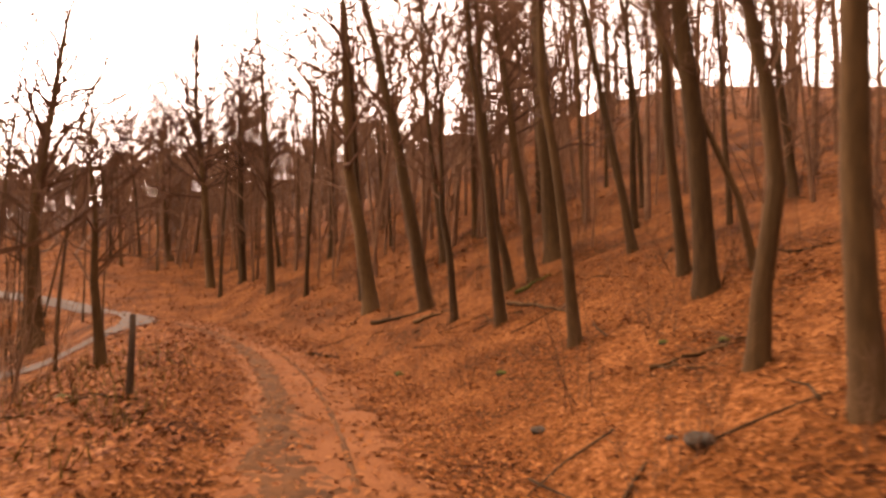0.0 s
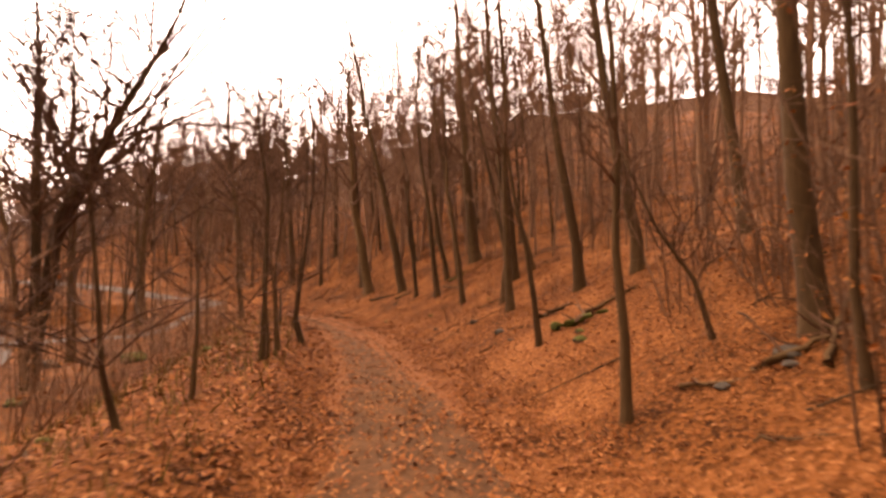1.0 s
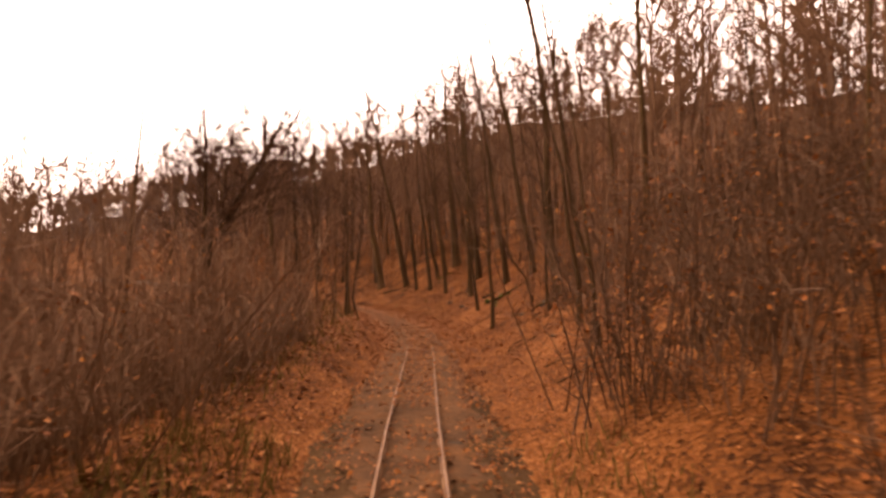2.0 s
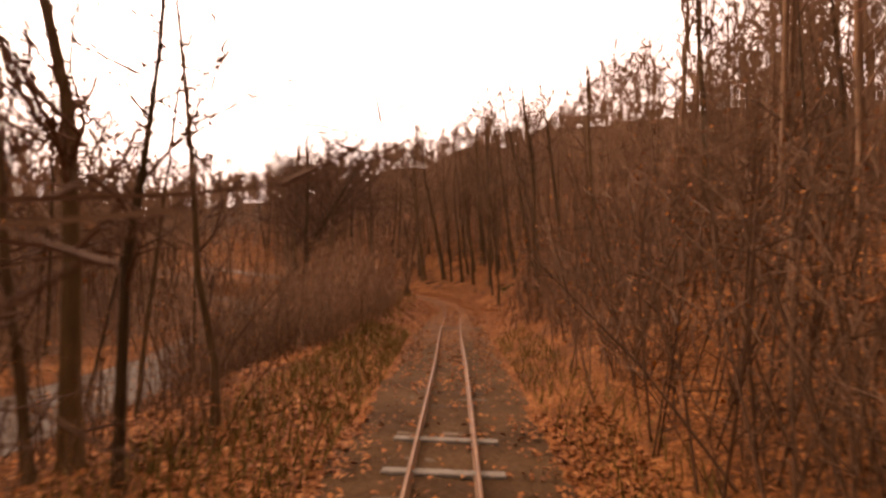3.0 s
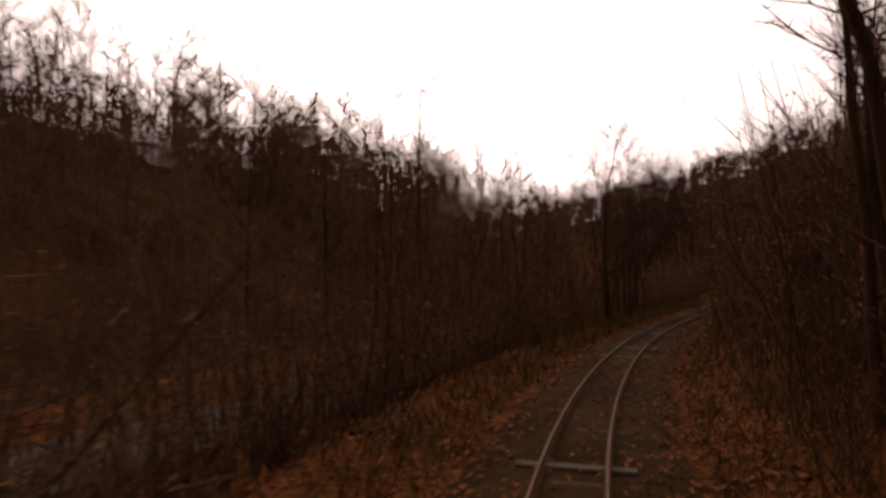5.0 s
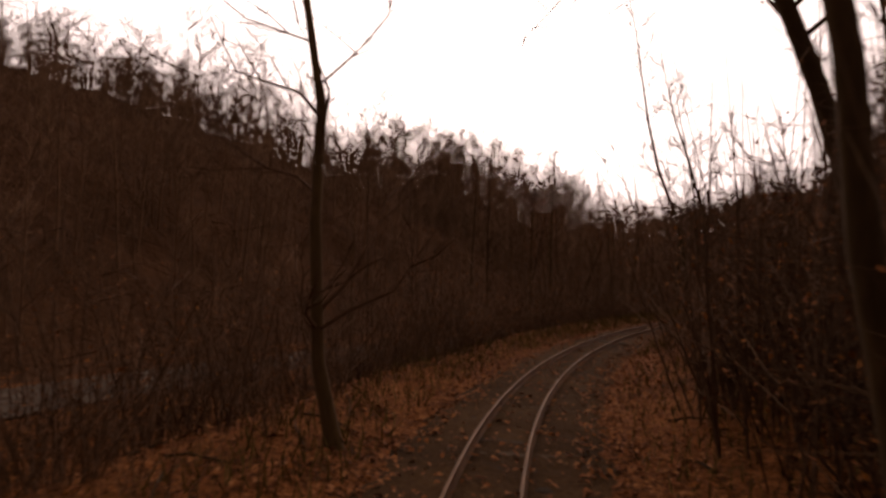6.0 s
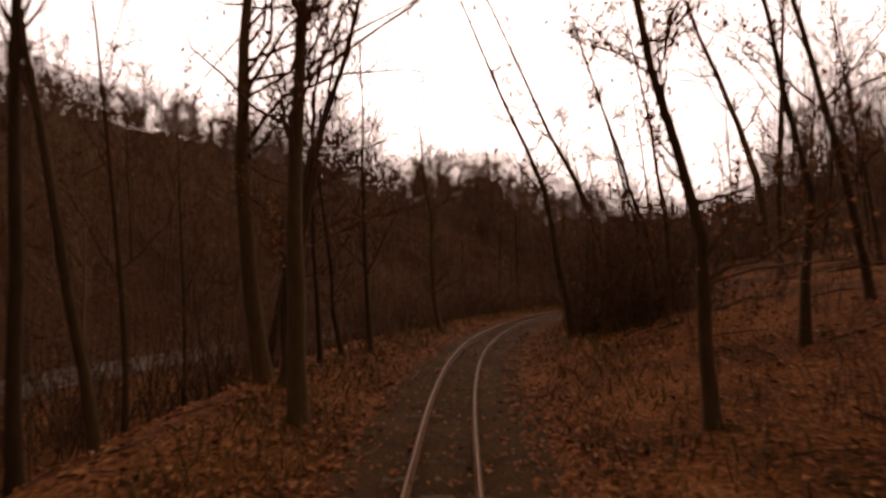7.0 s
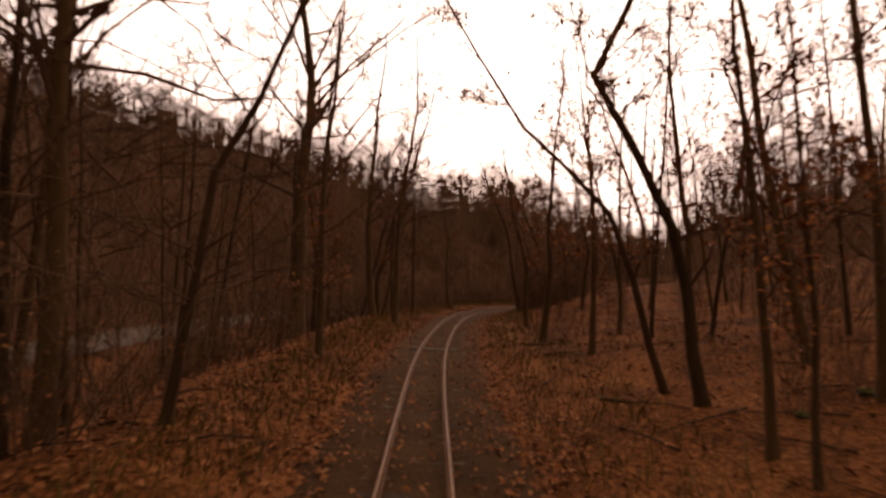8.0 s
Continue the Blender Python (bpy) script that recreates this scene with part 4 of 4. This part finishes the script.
grove("roadside_thicket", "dark scrub between the road and the track", "thicket", BRUSH, np.concatenate([
    sown(rng, 36, 30, 50, -7.4, -4.2), sown(rng, 40, 50, 54, -8, -3.8), sown(rng, 230, 54, 86, -7, -2.9), sown(rng, 130, 84, 104, -9.2, -4.2), sown(rng, 40, 104, 117, -9.2, -6.5), sown(rng, 120, 117, 150, -9.4, -4.2), sown(rng, 260, -20, 150, -27, -14)]), 0.6, 1.3, 28, M_SCRUB, 0.4)


def litter(name, label, seed, zones):
    """Single fallen leaves strewn over the ground."""
    rng = np.random.default_rng(seed)
    vs = []
    for n, s0, s1, u0, u1, size in zones:
        x, y = along(rng.uniform(s0, s1, n), rng.uniform(u0, u1, n))
        s, u = beside(x, y)
        bed_top = np.where((s < 22) & (np.abs(u) < 1.2), 0.02, np.where((s > -6) & (np.abs(u) < 1.6), -0.15 - 0.16 * np.clip(np.abs(u) - 0.95, 0, 9) ** 2, -9))
        z = np.maximum(lie(x, y), bed_top) + rng.uniform(0.015, 0.06, n)
        p = np.stack([x, y, z], 1)
        a = rng.uniform(0, 6.28, n)
        tilt = rng.normal(0, 0.25, (n, 2))
        d = np.stack([np.cos(a), np.sin(a), tilt[:, 0]], 1)
        e = np.stack([-np.sin(a), np.cos(a), tilt[:, 1]], 1)
        w = (size * rng.uniform(0.6, 1.4, n))[:, None]
        up = np.array([0, 0, 0.3]) * w
        vs.append(np.stack([p - d * w, p + e * w * 0.55 + up, p + d * w, p - e * w * 0.55 + up], 1))
    v = np.concatenate(vs).reshape(-1, 3)
    tagged(new(name, big_mesh(name, v, np.arange(len(v)).reshape(-1, 4), M_LEAF)), label, "leaves", kind="stuff")


litter("fallen_leaves", "dry orange-brown leaves strewn over ground and track", 21, [
    (6000, -75, -25, -5, 16, 0.1), (7500, -40, 12, -2.6, 2.6, 0.042), (10000, -28, 40, 1.8, 9, 0.045), (19000, -18, 22, 1.8, 8, 0.034), (1900, -45, 14, 0.3, 1.7, 0.055), (800, -45, 14, -1.7, -1.1, 0.055), (900, -45, 14, -1.1, 0.3, 0.05), (500, -2, 20, -1.2, 1.2, 0.05), (1500, 2, 32, -0.36, 0.36, 0.04), (1500, 2, 32, 0.8, 1.5, 0.04), (1500, 2, 32, -1.5, -0.8, 0.04), (3000, -40, 12, -3, -1.2, 0.05), (3000, -40, 12, 1.2, 2.6, 0.05), (1300, 12, 36, -1.7, 1.7, 0.05), (900, 32, 52, -1.7, 1.7, 0.055), (800, 48, 66, -1.7, 1.7, 0.055), (11000, -25, 40, -8, -1.7, 0.07),
    (8000, 38, 66, 1.5, 2.5, 0.055), (6500, 66, 145, 1.5, 2.6, 0.055), (9500, 38, 145, 2.8, 8, 0.065), (4500, 62, 145, -1.5, 1.5, 0.05), (3500, 38, 145, 1.0, 1.75, 0.05), (3500, 38, 145, -1.75, -1.0, 0.05), (6000, 38, 64, -4.0, -1.3, 0.06), (2500, 64, 98, -4.0, -1.3, 0.06), (7500, 98, 145, -4.0, -1.3, 0.06), (4500, 38, 145, -9, -4.0, 0.08)])


def grass(name, label, seed, zones):
    """Thin dry blades in the verges."""
    rng = np.random.default_rng(seed)
    vs = []
    for n, s0, s1, u0, u1 in zones:
        x, y = along(rng.uniform(s0, s1, n), rng.uniform(u0, u1, n))
        p = np.stack([x, y, lie(x, y) - 0.01], 1)
        a, t, w = rng.uniform(0, 6.28, n), rng.uniform(0.12, 0.36, n), rng.uniform(0.008, 0.016, n)
        side = np.stack([np.cos(a), np.sin(a), 0 * a], 1) * w[:, None]
        tip = p + np.stack([rng.normal(0, 0.35, n) * t, rng.normal(0, 0.35, n) * t, t], 1)
        vs.append(np.stack([p - side, p + side, tip + side * 0.25, tip - side * 0.25], 1))
    v = np.concatenate(vs).reshape(-1, 3)
    tagged(new(name, big_mesh(name, v, np.arange(len(v)).reshape(-1, 4), M_GRASS)), label, "grass", kind="stuff")


grass("dry_grass", "thin yellowed grass blades along the track verge", 31, [(6500, 24, 64, -3.4, -1.5), (1200, 64, 80, -2.6, -1.5), (2500, 24, 80, 1.6, 2.8), (4500, 80, 145, -3.4, -1.6), (3000, 84, 145, 1.8, 4), (2500, -20, 24, -6, -2.2)])


def sticks(name, label, seed, zones):
    """Thin fallen sticks lying about on the slopes."""
    rng, draw = np.random.default_rng(seed), random.Random(seed)
    v, f = [], []
    for n, s0, s1, u0, u1 in zones:
        x, y = along(rng.uniform(s0, s1, n), rng.uniform(u0, u1, n))
        turn, half = rng.uniform(0, 6.28, n), rng.uniform(0.25, 0.9, n)
        dx, dy = np.cos(turn) * half, np.sin(turn) * half
        z = [lie(x + dx * k, y + dy * k) + 0.035 for k in (-1, 0, 1)]
        for i in range(n):
            bow = Vector((draw.gauss(0, .06), draw.gauss(0, .06), 0.03))
            path = [Vector((x[i] + dx[i] * k, y[i] + dy[i] * k, z[k + 1][i])) + (bow if k == 0 else Vector()) for k in (-1, 0, 1)]
            tube(v, f, path, [0.02, 0.016, 0.008], 4)
    tagged(new(name, mesh(name, v, f, M_BARK)), label, "sticks", kind="stuff")


sticks("fallen_sticks", "dead sticks lying among the fallen leaves", 41, [(170, -45, 22, 2.4, 16), (40, -30, 20, -8, -2.4), (130, 84, 142, 2.4, 14), (60, 84, 142, -6, -2.2)])


# ---- stones, fallen branches and posts ----
def mossy_stone(x, y, size, flat=0.6, moss=True):
    rng = random.Random(int(x * 53 + y * 17))
    bm = bmesh.new()
    bmesh.ops.create_icosphere(bm, subdivisions=3, radius=1)
    off = Vector((rng.uniform(0, 50), rng.uniform(0, 50), 0))
    for v in bm.verts:
        v.co *= 1 + 0.28 * noise.noise(v.co * 1.3 + off) + 0.08 * noise.noise(v.co * 5 + off)
        v.co.z *= flat
        v.co *= size
    for f in bm.faces:
        f.smooth = True
    me = bpy.data.meshes.new("stone")
    bm.to_mesh(me)
    root = tagged(new("mossy_stone" if moss else "stone"), "rounded stone grown over with green moss" if moss else "dark weathered stone among the leaves", "stone", "stones in the leaves")
    root.location = (x, y, float(lie(np.array([x]), np.array([y]))[0]) + size * flat * 0.25)
    me.materials.append(M_STONE)
    part("stone", me, root)
    if moss:
        for v in bm.verts:
            v.co *= 1.03
        bmesh.ops.delete(bm, geom=[f for f in bm.faces if f.calc_center_median().z < size * flat * (0.15 + 0.3 * noise.noise(f.calc_center_median() * 4 / size + off))], context="FACES")
        mo = bpy.data.meshes.new("moss")
        bm.to_mesh(mo)
        mo.materials.append(M_MOSS)
        part("moss", mo, root, "bright green moss cushion")
    bm.free()
    return root


def fallen_branch(x0, y0, x1, y1, r, twigs=4, moss=False):
    rng = random.Random(int(x0 * 31 + y1 * 77))
    n = 8
    path = []
    for i in range(n + 1):
        x, y = x0 + (x1 - x0) * i / n, y0 + (y1 - y0) * i / n
        path.append(Vector((x + rng.gauss(0, .04), y + rng.gauss(0, .04), float(lie(np.array([x]), np.array([y]))[0]) + r * 0.7 + abs(rng.gauss(0, .03)))))
    v, f = [], []
    tube(v, f, path, [r * (1 - 0.7 * i / n) for i in range(n + 1)], 7)
    root = tagged(new("fallen_branch"), "mossy fallen branch lying in the leaves" if moss else "broken dead branch lying in the leaves", "branch", "fallen branches")
    part("limb", mesh("limb", v, f, M_MOSS if moss else M_BARK, True), root)
    for _ in range(twigs):
        k = rng.randrange(2, n)
        p = wander(rng, path[k], Vector((rng.uniform(-1, 1), rng.uniform(-1, 1), rng.uniform(0.05, .5))), rng.uniform(0.3, 0.9), 3, 0.25)
        tv, tf = [], []
        tube(tv, tf, p, [r * 0.4, r * 0.3, r * 0.2, 0.005], 4)
        part("side_twig", mesh("side_twig", tv, tf, M_TWIG), root)
    return root


def marker_post(x, y, tall):
    v, f = [], []
    tube(v, f, [Vector((0, 0, -.3)), Vector((0.01, 0, tall * .5)), Vector((0, 0.02, tall)), Vector((0, 0.02, tall + .02))], [0.06, 0.055, 0.05, 0.02], 7)
    root = tagged(new("post", mesh("post", v, f, M_WOOD, True)), "dark weathered wooden post standing in the leaves", "post")
    root.location = (x, y, float(lie(np.array([x]), np.array([y]))[0]))
    return root


mossy_stone(-4.7, 3.5, 0.16)
mossy_stone(-9.4, 13.7, 0.53)
mossy_stone(-9.9, 4.0, 0.27)
mossy_stone(-4.8, -7.3, 0.09)
mossy_stone(-4.4, 11.7, 0.11)
mossy_stone(1.4, 16.5, 0.11)
mossy_stone(5.0, 10.0, 0.08)
mossy_stone(5.3, 8.8, 0.08)
mossy_stone(21.3, -119.6, 0.11)
mossy_stone(22.0, -118.5, 0.13)
mossy_stone(3.6, 2.8, 0.15, 0.7, False)
mossy_stone(4.1, -2.4, 0.16)
mossy_stone(4.5, -8.7, 0.2, 0.5, False)
mossy_stone(3.6, 6.4, 0.16, 0.6, False)
mossy_stone(3.5, 6.8, 0.07, 0.5, False)
mossy_stone(2.7, 9.0, 0.11, 0.5, False)
mossy_stone(3.5, 1.2, 0.08, 0.5, False)
mossy_stone(3.7, -8.5, 0.11, 0.5, False)
mossy_stone(4.3, -9.0, 0.10, 0.5, False)
mossy_stone(-12.3, 12.5, 0.45, 0.5, False)
mossy_stone(3.0, 12.5, 0.10)
mossy_stone(2.5, -15.6, 0.10, 0.5, False)
mossy_stone(4.4, -1.6, 0.11)
fallen_branch(4.4, 9.2, 5.4, 8.3, 0.04)
fallen_branch(-1.1, 22.4, -0.1, 21.3, 0.06)
fallen_branch(4.9, 18.6, 5.9, 18.8, 0.06, 2, True)
fallen_branch(4.5, 9.1, 4.8, 7.9, 0.02)
fallen_branch(7.6, 10.7, 8.2, 10.1, 0.03)
fallen_branch(12.7, -112.4, 14.2, -112.2, 0.04)
fallen_branch(14.1, -114.0, 15.0, -114.2, 0.03)
fallen_branch(17.9, -119.0, 19.4, -119.3, 0.04)
fallen_branch(3.0, -10.2, 3.3, -10.9, 0.02)
fallen_branch(3.5, -7.8, 3.8, -8.7, 0.04)
fallen_branch(-3.1, -48.8, -3.1, -49.4, 0.02)
fallen_branch(5.9, -97.9, 6.3, -97.5, 0.03)
fallen_branch(4.2, -0.3, 5.1, -1.5, 0.13, 5, True)
fallen_branch(4.9, -0.4, 6.2, -0.9, 0.06, 5)
fallen_branch(4.0, -8.6, 5.4, -9.3, 0.06, 6)
fallen_branch(4.3, -9.6, 5.6, -8.4, 0.06, 6)
fallen_branch(4.5, 1.9, 5.2, 1.2, 0.09, 5)
fallen_branch(2.3, 21.6, 3.4, 20.9, 0.07, 5)
fallen_branch(1.1, 25.2, 2.6, 23.1, 0.09)
fallen_branch(4.5, 18.0, 4.9, 14.2, 0.06)
marker_post(-3.3, 11.4, 1.3)
marker_post(-10.4, -5.4, 1.8)
